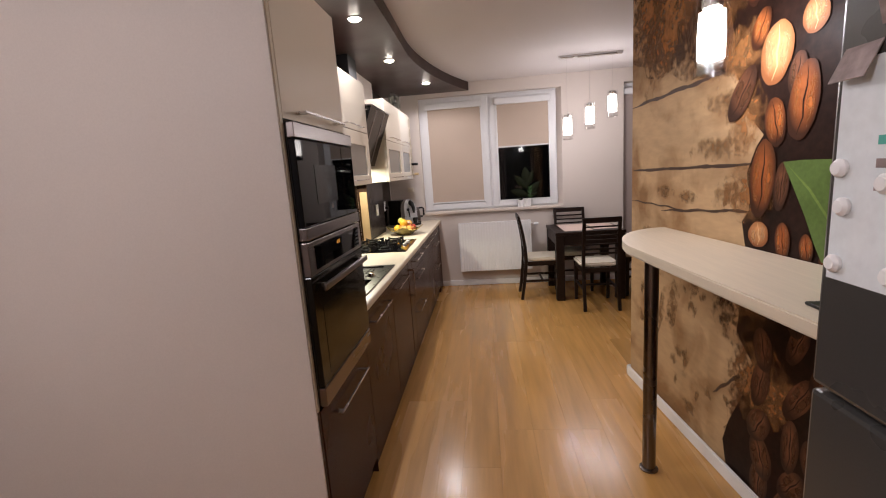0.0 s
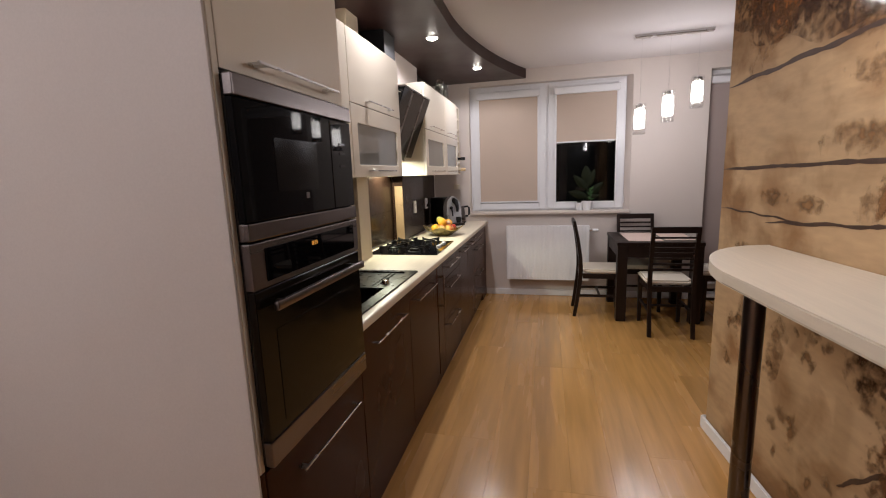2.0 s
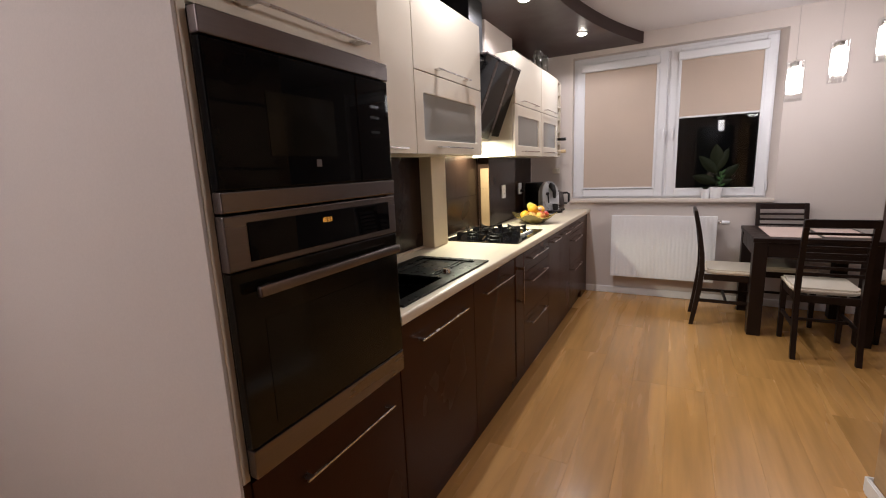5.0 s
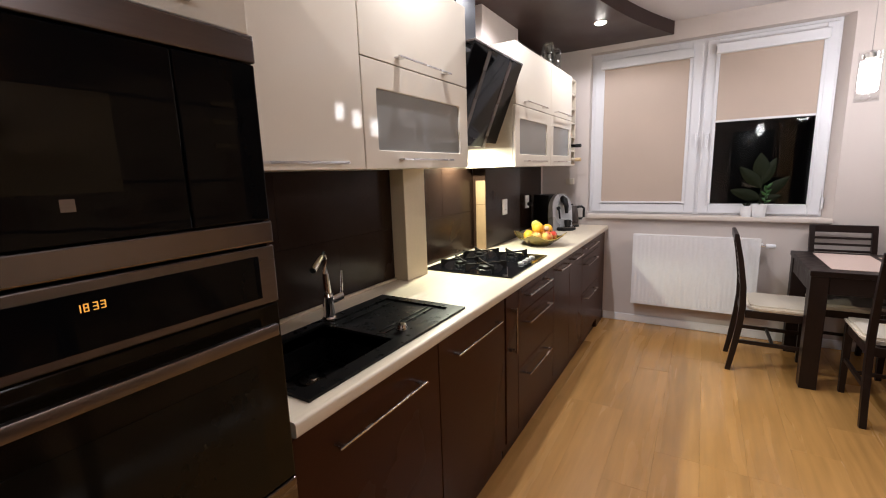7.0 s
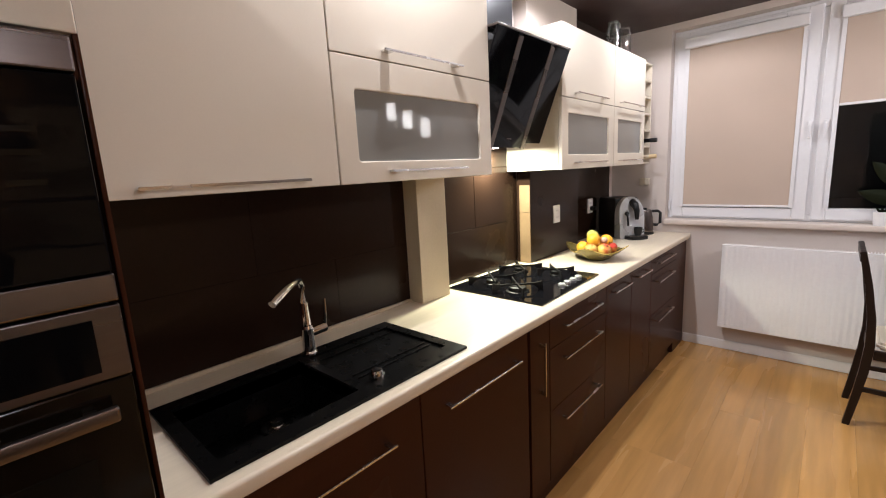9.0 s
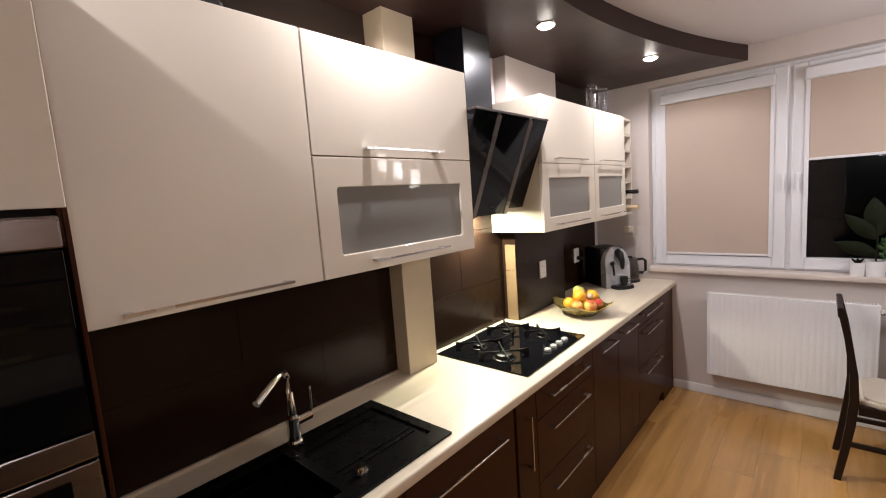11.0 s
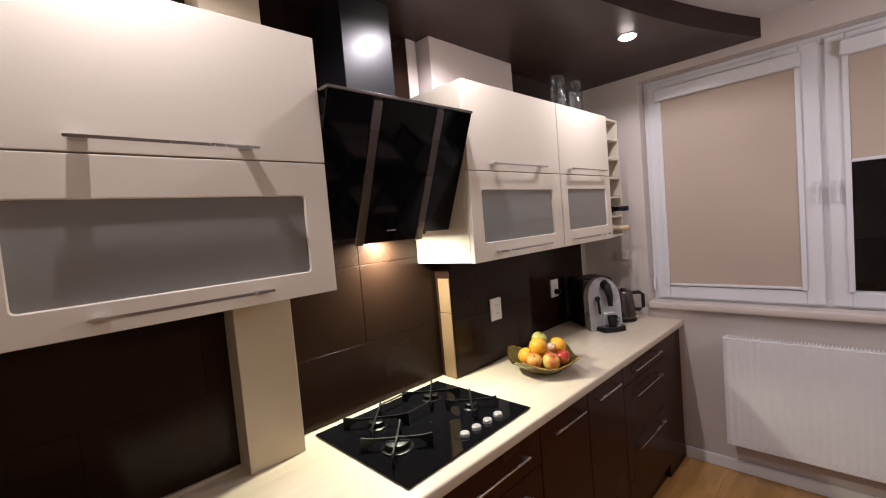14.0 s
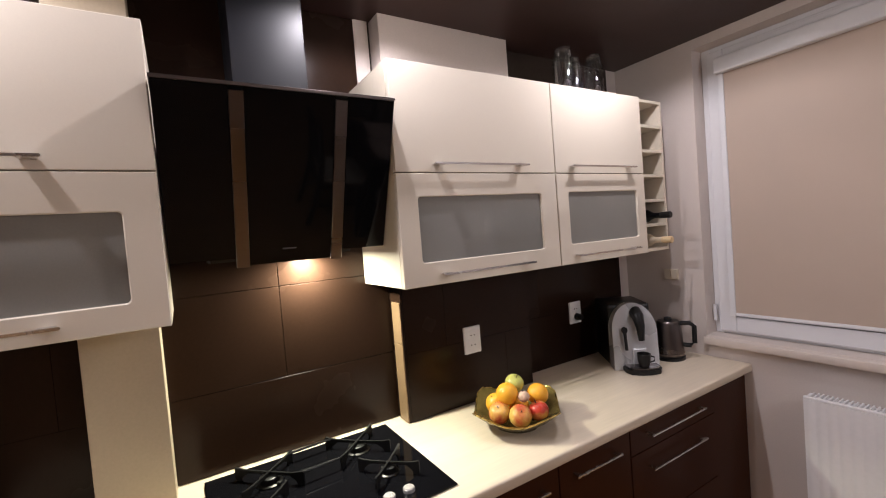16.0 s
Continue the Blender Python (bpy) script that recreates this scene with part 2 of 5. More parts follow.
def mural_mat():
    m = mat("mural_plank_print", (0.47, 0.312, 0.170), 0.5, var=0.17, scale=2.2, grain=16, bump=0.01, stretch=(1, 0.7, 2.6))
    t = m.node_tree
    n, l = t.nodes, t.links
    b = n["Principled BSDF"]
    base = b.inputs["Base Color"].links[0].from_socket
    tc = n.new("ShaderNodeTexCoord")
    stain = n.new("ShaderNodeTexNoise")
    stain.inputs["Scale"].default_value, stain.inputs["Detail"].default_value, stain.inputs["Distortion"].default_value = 3.4, 8, 0.4
    l.new(tc.outputs["Object"], stain.inputs["Vector"])
    ramp = n.new("ShaderNodeValToRGB")
    ramp.color_ramp.elements[0].position, ramp.color_ramp.elements[1].position = 0.32, 0.50
    ramp.color_ramp.elements[0].color, ramp.color_ramp.elements[1].color = (0.52, 0.40, 0.30, 1), (1, 1, 1, 1)
    l.new(stain.outputs["Fac"], ramp.inputs["Fac"])
    mx = n.new("ShaderNodeMix")
    mx.data_type, mx.blend_type = "RGBA", "MULTIPLY"
    mx.inputs["Factor"].default_value = 0.9
    l.new(base, mx.inputs["A"])
    l.new(ramp.outputs[0], mx.inputs["B"])
    l.new(mx.outputs["Result"], b.inputs["Base Color"])
    return m


MURAL = mural_mat()
MURAL.node_tree.nodes["Principled BSDF"].inputs["Specular IOR Level"].default_value = 0.2
MURAL_CRACK = mat("mural_crack_print", (0.060, 0.030, 0.018), 0.45, var=0.4, scale=20, bump=0)
MURAL_DARK = mat("mural_shadow_print", (0.018, 0.0075, 0.005), 0.5, var=0.6, scale=7, grain=40, bump=0, spec=0.12)
def bean_mat(name, core, rim):
    """Printed bean: lighter in its middle, deep brown to its rim."""
    m = mat(name, core, 0.45, var=0.35, scale=18, grain=45, bump=0, spec=0.2)
    t = m.node_tree
    n, l = t.nodes, t.links
    b = n["Principled BSDF"]
    base = b.inputs["Base Color"].links[0].from_socket
    tc = n.new("ShaderNodeTexCoord")
    mp = n.new("ShaderNodeMapping")
    mp.inputs["Location"].default_value, mp.inputs["Scale"].default_value = (0, -1.0, -1.15), (0, 2, 2)
    gr = n.new("ShaderNodeTexGradient")
    gr.gradient_type = "SPHERICAL"
    l.new(tc.outputs["Generated"], mp.inputs["Vector"])
    l.new(mp.outputs[0], gr.inputs["Vector"])
    rp = n.new("ShaderNodeValToRGB")
    rp.color_ramp.elements[0].position, rp.color_ramp.elements[1].position = 0.0, 0.62
    l.new(gr.outputs["Fac"], rp.inputs["Fac"])
    mx = n.new("ShaderNodeMix")
    mx.data_type = "RGBA"
    mx.inputs["A"].default_value = (*rim, 1)
    l.new(rp.outputs[0], mx.inputs["Factor"])
    l.new(base, mx.inputs["B"])
    l.new(mx.outputs["Result"], b.inputs["Base Color"])
    return m


BEAN = bean_mat("mural_bean_print", (0.30, 0.088, 0.024), (0.040, 0.013, 0.006))
BEAN2 = bean_mat("mural_light_bean_print", (0.54, 0.26, 0.11), (0.25, 0.09, 0.032))


def stain_mat(name, color, lo, hi):
    """A printed stain that frays out into the plank round it."""
    m = mat(name, color, 0.5, var=0.35, scale=12, bump=0, spec=0.2)
    t = m.node_tree
    n, l = t.nodes, t.links
    tc = n.new("ShaderNodeTexCoord")
    mp = n.new("ShaderNodeMapping")
    mp.inputs["Location"].default_value, mp.inputs["Scale"].default_value = (0, -1, -1), (0, 2, 2)
    gr = n.new("ShaderNodeTexGradient")
    gr.gradient_type = "SPHERICAL"
    l.new(tc.outputs["Generated"], mp.inputs["Vector"])
    l.new(mp.outputs[0], gr.inputs["Vector"])
    ns = n.new("ShaderNodeTexNoise")
    ns.inputs["Scale"].default_value, ns.inputs["Detail"].default_value = 26, 8
    l.new(tc.outputs["Object"], ns.inputs["Vector"])
    add = n.new("ShaderNodeMath")
    add.operation = "MULTIPLY_ADD"
    add.inputs[1].default_value = 0.45
    l.new(gr.outputs["Fac"], add.inputs[0])
    l.new(ns.outputs["Fac"], add.inputs[2])
    rp = n.new("ShaderNodeMapRange")
    rp.inputs["From Min"].default_value, rp.inputs["From Max"].default_value = lo, hi
    rp.inputs["To Max"].default_value = 0.85
    l.new(add.outputs[0], rp.inputs["Value"])
    l.new(rp.outputs[0], n["Principled BSDF"].inputs["Alpha"])
    return m


STAIN = stain_mat("plank_stain_print", (0.25, 0.135, 0.060), 0.60, 0.98)
STAIN_DARK = stain_mat("plank_dark_stain_print", (0.11, 0.045, 0.020), 0.54, 0.86)
STAIN_RED = stain_mat("plank_orange_stain_print", (0.33, 0.145, 0.050), 0.50, 0.95)
MURAL_BROWN = stain_mat("mural_dark_plank_print", (0.115, 0.058, 0.034), 0.42, 0.78)
BEAN3 = bean_mat("mural_dim_bean_print", (0.15, 0.058, 0.028), (0.035, 0.014, 0.008))
LOBE = stain_mat("mural_bean_sheen_print", (0.46, 0.150, 0.040), 0.52, 1.02)
LOBE2 = stain_mat("mural_pale_bean_sheen_print", (0.66, 0.36, 0.17), 0.50, 1.0)
CREASE = mat("mural_pale_crease_print", (0.66, 0.42, 0.21), 0.42, var=0.2, scale=20, bump=0, spec=0.2)
LEAF_VEIN = mat("mural_leaf_vein_print", (0.16, 0.235, 0.06), 0.42, var=0.2, scale=10, bump=0, spec=0.2)
MURAL_LEAF = mat("mural_leaf_print", (0.085, 0.145, 0.028), 0.42, var=0.3, scale=6, bump=0)


# ---- mesh helpers ----
def finish(bm, sharp=0.6):
    bmesh.ops.recalc_face_normals(bm, faces=bm.faces[:])
    for f in bm.faces:
        f.smooth = True
    area = {f: f.calc_area() for f in bm.faces}
    for e in bm.edges:
        if len(e.link_faces) != 2:
            e.smooth = False
            continue
        f, g = e.link_faces
        turn = e.calc_face_angle(0)
        small, large = sorted((area[f], area[g]))
        if turn > sharp or (turn > 0.06 and large > 6 * small):
            e.smooth = False


def box(x0, y0, z0, x1, y1, z1, bevel=0.0, bm=None, seg=2):
    bm = bm or bmesh.new()
    r = bmesh.ops.create_cube(bm, size=1.0)
    for v in r["verts"]:
        v.co = Vector(((x0 + x1) / 2 + v.co.x * (x1 - x0), (y0 + y1) / 2 + v.co.y * (y1 - y0), (z0 + z1) / 2 + v.co.z * (z1 - z0)))
    if bevel:
        es = list({e for v in r["verts"] for e in v.link_edges})
        bmesh.ops.bevel(bm, geom=es, offset=bevel, segments=seg, affect="EDGES", profile=0.5)
    return bm


def rod(a, b, r, r2=None, seg=16, bm=None, bevel=0.0):
    bm = bm or bmesh.new()
    a, b = Vector(a), Vector(b)
    d = b - a
    m = Matrix.Translation((a + b) / 2) @ d.to_track_quat("Z", "Y").to_matrix().to_4x4()
    res = bmesh.ops.create_cone(bm, cap_ends=True, segments=seg, radius1=r, radius2=r if r2 is None else r2, depth=d.length, matrix=m)
    if bevel:
        es = [e for e in {e for v in res["verts"] for e in v.link_edges} if e.calc_face_angle(0) > 1.0]
        bmesh.ops.bevel(bm, geom=es, offset=bevel, segments=2, affect="EDGES")
    return bm


def tube(pts, r, seg=10, bm=None, closed=False, radii=None):
    bm = bm or bmesh.new()
    pts = [Vector(p) for p in pts]
    rings, up = [], Vector((0.013, 0.021, 1))
    for i, p in enumerate(pts):
        d = (pts[min(i + 1, len(pts) - 1)] - pts[max(i - 1, 0)]).normalized()
        s = d.cross(up if abs(d.dot(up.normalized())) < 0.98 else Vector((1, 0, 0))).normalized()
        u = s.cross(d)
        rr = radii[i] if radii else r
        rings.append([bm.verts.new(p + rr * (math.cos(2 * math.pi * k / seg) * s + math.sin(2 * math.pi * k / seg) * u)) for k in range(seg)])
    for q, w in zip(rings, rings[1:]):
        for k in range(seg):
            bm.faces.new((q[k], q[(k + 1) % seg], w[(k + 1) % seg], w[k]))
    bm.faces.new(rings[0][::-1])
    bm.faces.new(rings[-1])
    return bm


def lathe(profile, at=(0, 0, 0), seg=24, bm=None):
    """A turned shape from rows of (radius, height)."""
    bm = bm or bmesh.new()
    rings = []
    for r, z in profile:
        rings.append([bm.verts.new((at[0] + r * math.cos(2 * math.pi * k / seg), at[1] + r * math.sin(2 * math.pi * k / seg), at[2] + z)) for k in range(seg)])
    for q, w in zip(rings, rings[1:]):
        for k in range(seg):
            bm.faces.new((q[k], q[(k + 1) % seg], w[(k + 1) % seg], w[k]))
    if profile[0][0] > 1e-4:
        bm.faces.new(rings[0][::-1])
    if profile[-1][0] > 1e-4:
        bm.faces.new(rings[-1])
    bmesh.ops.remove_doubles(bm, verts=bm.verts[:], dist=1e-5)
    return bm


def prism(outline, z0, z1, bm=None, bevel=0.0):
    """An outline of (x, y) raised from z0 to z1."""
    bm = bm or bmesh.new()
    lo = [bm.verts.new((x, y, z0)) for x, y in outline]
    hi = [bm.verts.new((x, y, z1)) for x, y in outline]
    k = len(outline)
    top = bm.faces.new(hi)
    bot = bm.faces.new(lo[::-1])
    for i in range(k):
        bm.faces.new((lo[i], lo[(i + 1) % k], hi[(i + 1) % k], hi[i]))
    if bevel:
        bmesh.ops.bevel(bm, geom=list(set(top.edges) | set(bot.edges)), offset=bevel, segments=4 if bevel > 0.004 else 2, affect="EDGES")
    return bm


def stepped(xs, ys, height, bm=None):
    """Cells between the cuts xs and ys at the heights that height(i, j) gives, joined by upright walls."""
    bm = bm or bmesh.new()
    q = lambda *p: bm.faces.new([bm.verts.new(c) for c in p])
    nx, ny = len(xs) - 1, len(ys) - 1
    for i in range(nx):
        for j in range(ny):
            h = height(i, j)
            q((xs[i], ys[j], h), (xs[i + 1], ys[j], h), (xs[i + 1], ys[j + 1], h), (xs[i], ys[j + 1], h))
            if i + 1 < nx and height(i + 1, j) != h:
                g = height(i + 1, j)
                q((xs[i + 1], ys[j], h), (xs[i + 1], ys[j], g), (xs[i + 1], ys[j + 1], g), (xs[i + 1], ys[j + 1], h))
            if j + 1 < ny and height(i, j + 1) != h:
                g = height(i, j + 1)
                q((xs[i], ys[j + 1], h), (xs[i], ys[j + 1], g), (xs[i + 1], ys[j + 1], g), (xs[i + 1], ys[j + 1], h))
    bmesh.ops.remove_doubles(bm, verts=bm.verts[:], dist=1e-5)
    return bm


def link_mesh(name, bm, material, sharp=0.6):
    finish(bm, sharp)
    me = bpy.data.meshes.new(name)
    bm.to_mesh(me)
    bm.free()
    for m in material if isinstance(material, (list, tuple)) else [material]:
        me.materials.append(m)
    return new(name, me)


def part(name, bm, material, parent, label="", sharp=0.6):
    ob = link_mesh(name, bm, material, sharp)
    ob.parent = parent
    if parent.type == "EMPTY":
        ob.matrix_parent_inverse = Matrix.Translation(-parent.location)
    return tagged(ob, label=label)


def thing(name, at, label, category, group=""):
    ob = new(name)
    ob.location = at
    ob.empty_display_size = 0.1
    return tagged(ob, label, category, group)


def single(name, bm, material, label, category, group="", sharp=0.6):
    return tagged(link_mesh(name, bm, material, sharp), label, category, group)


def structure(name, bm, material, label="", sharp=0.6):
    return tagged(link_mesh(name, bm, material, sharp), label=label, kind="structure")


def cut_wall(axis, at0, at1, a0, a1, z0, z1, holes, material, name, label=""):
    """A wall along an axis with rectangular openings (a0, a1, z0, z1) through its thickness."""
    bm = bmesh.new()
    ca = sorted({a0, a1, *[h[0] for h in holes], *[h[1] for h in holes]})
    cz = sorted({z0, z1, *[h[2] for h in holes], *[h[3] for h in holes]})
    for i in range(len(ca) - 1):
        for j in range(len(cz) - 1):
            ma, mz = (ca[i] + ca[i + 1]) / 2, (cz[j] + cz[j + 1]) / 2
            if any(h[0] < ma < h[1] and h[2] < mz < h[3] for h in holes):
                continue
            if axis == "x":
                box(ca[i], at0, cz[j], ca[i + 1], at1, cz[j + 1], bm=bm)
            else:
                box(at0, ca[i], cz[j], at1, ca[i + 1], cz[j + 1], bm=bm)
    bmesh.ops.remove_doubles(bm, verts=bm.verts[:], dist=1e-5)
    seen, drop = {}, []
    for f in bm.faces:
        c = tuple(round(q, 4) for q in f.calc_center_median())
        if c in seen:
            drop += [f, seen[c]]
        seen[c] = f
    bmesh.ops.delete(bm, geom=list(set(drop)), context="FACES_ONLY")
    return structure(name, bm, material, label)


# ---- the room's shell ----
def wall_line(y, off=0.0):
    """The mural wall stands a few degrees askew."""
    return 1.55 + 0.10 * (1.6 - y) + off


structure("floor", box(-2.6, -3.1, -0.12, 5.6, 4.4, -0.009), UNDER, "honey oak laminate floor, glossy planks")
W1 = (-0.172, 1.565, 0.985, 2.385)
W2 = (2.285, 3.20, 0.03, 2.375)
cut_wall("x", WALL_Y, WALL_Y + 0.30, -0.78, 5.6, -0.1, CEIL + 0.15, [W1, W2], PAINT, "wall_north", "unseen beige wall added to close the room with a window and a balcony door")
structure("wall_west", box(WALL_X - 0.18, 0.0, -0.1, WALL_X, WALL_Y, CEIL + 0.15), PAINT, "beige painted kitchen wall behind the units")
structure("wall_tower_side", box(-2.6, -0.008, -0.1, -0.004, -0.0005, CEIL + 0.15, 0.001), PANEL, "smooth beige wall end beside the oven tower")
# unseen walls added to close the room; the east one far off, keeping reflections dark
structure("wall_east_unseen", box(5.4, -3.1, -0.1, 5.6, WALL_Y, CEIL + 0.15), PAINT, "unseen beige wall added to close the room")
structure("wall_south_unseen", box(-2.6, -3.1, -0.1, 5.4, -2.9, CEIL + 0.15), PAINT, "unseen beige wall added to close the room")
structure("wall_hall_unseen", box(-2.8, -3.1, -0.1, -2.6, -0.002, CEIL + 0.15), PAINT, "unseen beige wall added to close the hall")
structure("ceiling", box(-2.8, -3.1, CEIL, 5.6, WALL_Y + 0.02, CEIL + 0.15), CEILING, "matt off-white ceiling")

# dropped soffit with a sweeping front edge
edge = []
for i in range(41):
    y = -0.001 + (WALL_Y - 0.002) * i / 40
    s = max(0.0, (y - 2.25) / (WALL_Y - 2.25))
    edge.append((0.05 - 0.012 * math.exp(-((y - 2.4) / 0.5) ** 2) + 0.42 * s ** 2.05, y))
structure("ceiling_soffit", prism([(WALL_X + 0.001, -0.001), *edge, (WALL_X + 0.001, WALL_Y - 0.003)], SOFFIT, CEIL + 0.01), SOFFIT_M, "dark brown dropped ceiling with a curved edge", sharp=0.5)

# mural wall, standing askew between bar and dining corner
bm = prism([(wall_line(1.6), 1.6), (wall_line(1.6) + 0.13, 1.61), (wall_line(-2.9) + 0.13, -2.9), (wall_line(-2.9), -2.9)], -0.05, CEIL + 0.01)
mural = structure("wall_mural", bm, MURAL, "wall with a photo print of weathered planks and coffee beans")


def on_mural(u, z, lift=0.001):
    """A place on the mural: u metres from the wall's free end, z high."""
    y = 1.6 - u * 0.995
    return Vector((wall_line(y) - lift, y, z))


def mural_patch(name, outline, material, lift):
    bm = bmesh.new()
    bm.faces.new([bm.verts.new(on_mural(max(u, 0.001 + 0.0003 * k / len(outline)), min(z, CEIL - 0.002), lift)) for k, (u, z) in enumerate(outline)])
    ob = link_mesh(name, bm, material)
    ob.parent = mural
    return ob


def crack(z0, z1, u0, u1, w, wob):
    rnd = random.Random(int(z0 * 1000))
    top, bot, k = [], [], 26
    for i in range(k + 1):
        u = u0 + (u1 - u0) * i / k
        z = z0 + (z1 - z0) * i / k + wob * math.sin(i * 0.8 + z0 * 9)
        ww = w * (0.6 + 0.6 * rnd.random()) * min(1.0, 0.15 + 5 * i / k, 0.15 + 5 * (k - i) / k)
        top.append((u, z + ww))
        bot.append((u, z - ww))
    mural_patch("plank_crack", top + bot[::-1], MURAL_CRACK, 0.0012)


crack(1.786, 1.812, 0.0, 1.00, 0.0105, 0.004)
crack(1.400, 1.423, 0.0, 1.13, 0.0085, 0.0015)
crack(1.214, 1.203, 0.0, 0.58, 0.004, 0.003)
crack(1.181, 1.240, 0.38, 1.13, 0.0075, 0.003)
crack(2.13, 2.36, 0.0, 1.0, 0.008, 0.004)
crack(0.93, 0.90, 0.25, 0.9, 0.004, 0.004)
crack(0.357, 0.598, 0.90, 1.15, 0.013, 0.004)


def blob(u, z, a, b, turn, k=28, rag=0.06, seed=1):
    rnd = random.Random(seed)
    out = []
    waves = [(n, rnd.uniform(0, 6.3), rnd.uniform(0.4, 1.0) / n ** 0.5) for n in (2, 3, 5, 8, 11)]
    for i in range(k):
        t = 2 * math.pi * i / k
        r = 1 + rag * 0.6 * sum(w * math.sin(n * t + ph) for n, ph, w in waves)
        x, y = a * r * math.cos(t), b * r * math.sin(t)
        c, s = math.cos(radians(turn)), math.sin(radians(turn))
        out.append((u + x * c - y * s, z + x * s + y * c))
    return out


# upper planks in deep brown, with a ragged lower edge
for k, (u, z, a, b, turn) in enumerate([(0.22, 2.30, 0.42, 0.30, 8), (0.62, 2.18, 0.40, 0.34, -14), (0.86, 2.02, 0.26, 0.24, -20), (0.40, 2.06, 0.26, 0.17, 12)]):
    mural_patch("dark_plank_print", blob(max(u, 0.0), z, a, b, turn, 44, 0.12, k + 400), MURAL_BROWN, 0.00113 + 0.00001 * k)
# near-black ground of the bean pile, its ragged edge leaning over the planks
pile = [(0.90, 2.53), (0.93, 2.35), (0.87, 2.20), (0.90, 2.07), (0.945, 1.93), (0.955, 1.80), (1.06, 1.60), (1.135, 1.53), (1.10, 1.49), (1.055, 1.39), (1.077, 1.24), (1.04, 1.19), (1.062, 1.106), (1.10, 1.02), (1.06, 0.90), (1.052, 0.786), (1.042, 0.714), (1.143, 0.617), (1.10, 0.45), (1.02, 0.28), (0.985, 0.167), (1.03, 0.0), (2.6, 0.0), (2.6, 2.53)]
mural_patch("bean_ground", pile, MURAL_DARK, 0.0020)
rb = random.Random(11)
beans = []
for row in range(15):
    z = 0.08 + 0.165 * row
    for col in range(6):
        u = (1.04 if z > 1.98 else 1.22 if z < 1.0 else 1.50) + 0.135 * col + rb.uniform(-0.03, 0.03)
        if rb.random() < 0.75:
            beans.append((u, z + rb.uniform(-0.05, 0.05), rb.uniform(0.08, 0.12), rb.uniform(0.040, 0.060), rb.uniform(50, 110), 0 if z > 1.0 else 2))
beans += [(1.008, 1.694, 0.115, 0.056, 54, 2), (1.096, 1.915, 0.075, 0.044, 64, 0), (1.336, 1.885, 0.055, 0.052, 95, 1), (1.193, 1.570, 0.090, 0.050, 102, 0), (1.28, 1.72, 0.07, 0.04, 80, 2), (1.312, 1.625, 0.128, 0.064, 82, 0), (1.180, 1.809, 0.108, 0.076, 84, 1), (1.24, 1.34, 0.09, 0.035, 84, 2), (1.144, 1.365, 0.148, 0.066, 86, 0), (1.141, 1.151, 0.050, 0.054, 95, 1), (1.262, 1.141, 0.070, 0.036, 96, 0), (1.367, 1.132, 0.05, 0.03, 96, 0)]
beans = [q for q in beans if q[0] < 1.95]
for k, (u, z, a, b, turn, tone) in enumerate(beans):
    c, q = math.cos(radians(turn)), math.sin(radians(turn))
    at = lambda along, across: (u + along * c - across * q, z + along * q + across * c)
    lift = 0.0024 + 0.00006 * k
    mural_patch("coffee_bean_print", blob(u, z, a, b, turn, seed=k), (BEAN, BEAN2, BEAN3)[tone], lift)
    for side in (-1, 1):
        mural_patch("bean_lobe", blob(*at(0.04 * a, side * 0.46 * b), a * 0.74, b * 0.30, turn + 3 * side, 20, 0.07, k + 300), (LOBE, LOBE2, STAIN_DARK)[tone], lift + 0.00002)
    crease = [at(-0.86 * a, 0.10 * b), at(-0.4 * a, -0.10 * b), at(0.0, 0.06 * b), at(0.4 * a, -0.02 * b), at(0.86 * a, 0.08 * b)]
    edge_b = [(p + 0.10 * b * q * w, r - 0.10 * b * c * w) for (p, r), w in zip(crease, (0.2, 0.9, 1.2, 0.9, 0.2))]
    mural_patch("bean_crease", crease + edge_b[::-1], CREASE if tone == 1 else MURAL_DARK, lift + 0.00004)
leaf_at = 0.0026 + 0.00006 * len(beans)
mural_patch("leaf_print", [(1.244, 1.427), (1.329, 1.432), (1.48, 1.431), (1.62, 1.40), (1.60, 1.20), (1.50, 1.09), (1.43, 1.10), (1.401, 1.148), (1.35, 1.248), (1.298, 1.335)], MURAL_LEAF, leaf_at)
mural_patch("leaf_vein", [(1.262, 1.418), (1.36, 1.33), (1.44, 1.24), (1.50, 1.12), (1.506, 1.122), (1.448, 1.246), (1.366, 1.338)], LEAF_VEIN, leaf_at + 0.0002)
rs = random.Random(21)
for k, (u, z, a, b) in enumerate([(1.02, 1.62, 0.13, 0.16), (1.05, 1.30, 0.13, 0.14), (0.88, 2.12, 0.16, 0.15), (1.10, 0.92, 0.16, 0.16), (1.18, 0.55, 0.18, 0.22), (0.45, 2.40, 0.62, 0.26), (0.16, 2.38, 0.36, 0.20), (1.0, 1.86, 0.13, 0.12)]):
    mural_patch("plank_stain", blob(u, z, a, b, rs.uniform(0, 90), 40, 0.2, k + 150), STAIN_RED, 0.00205 + 0.00001 * k)
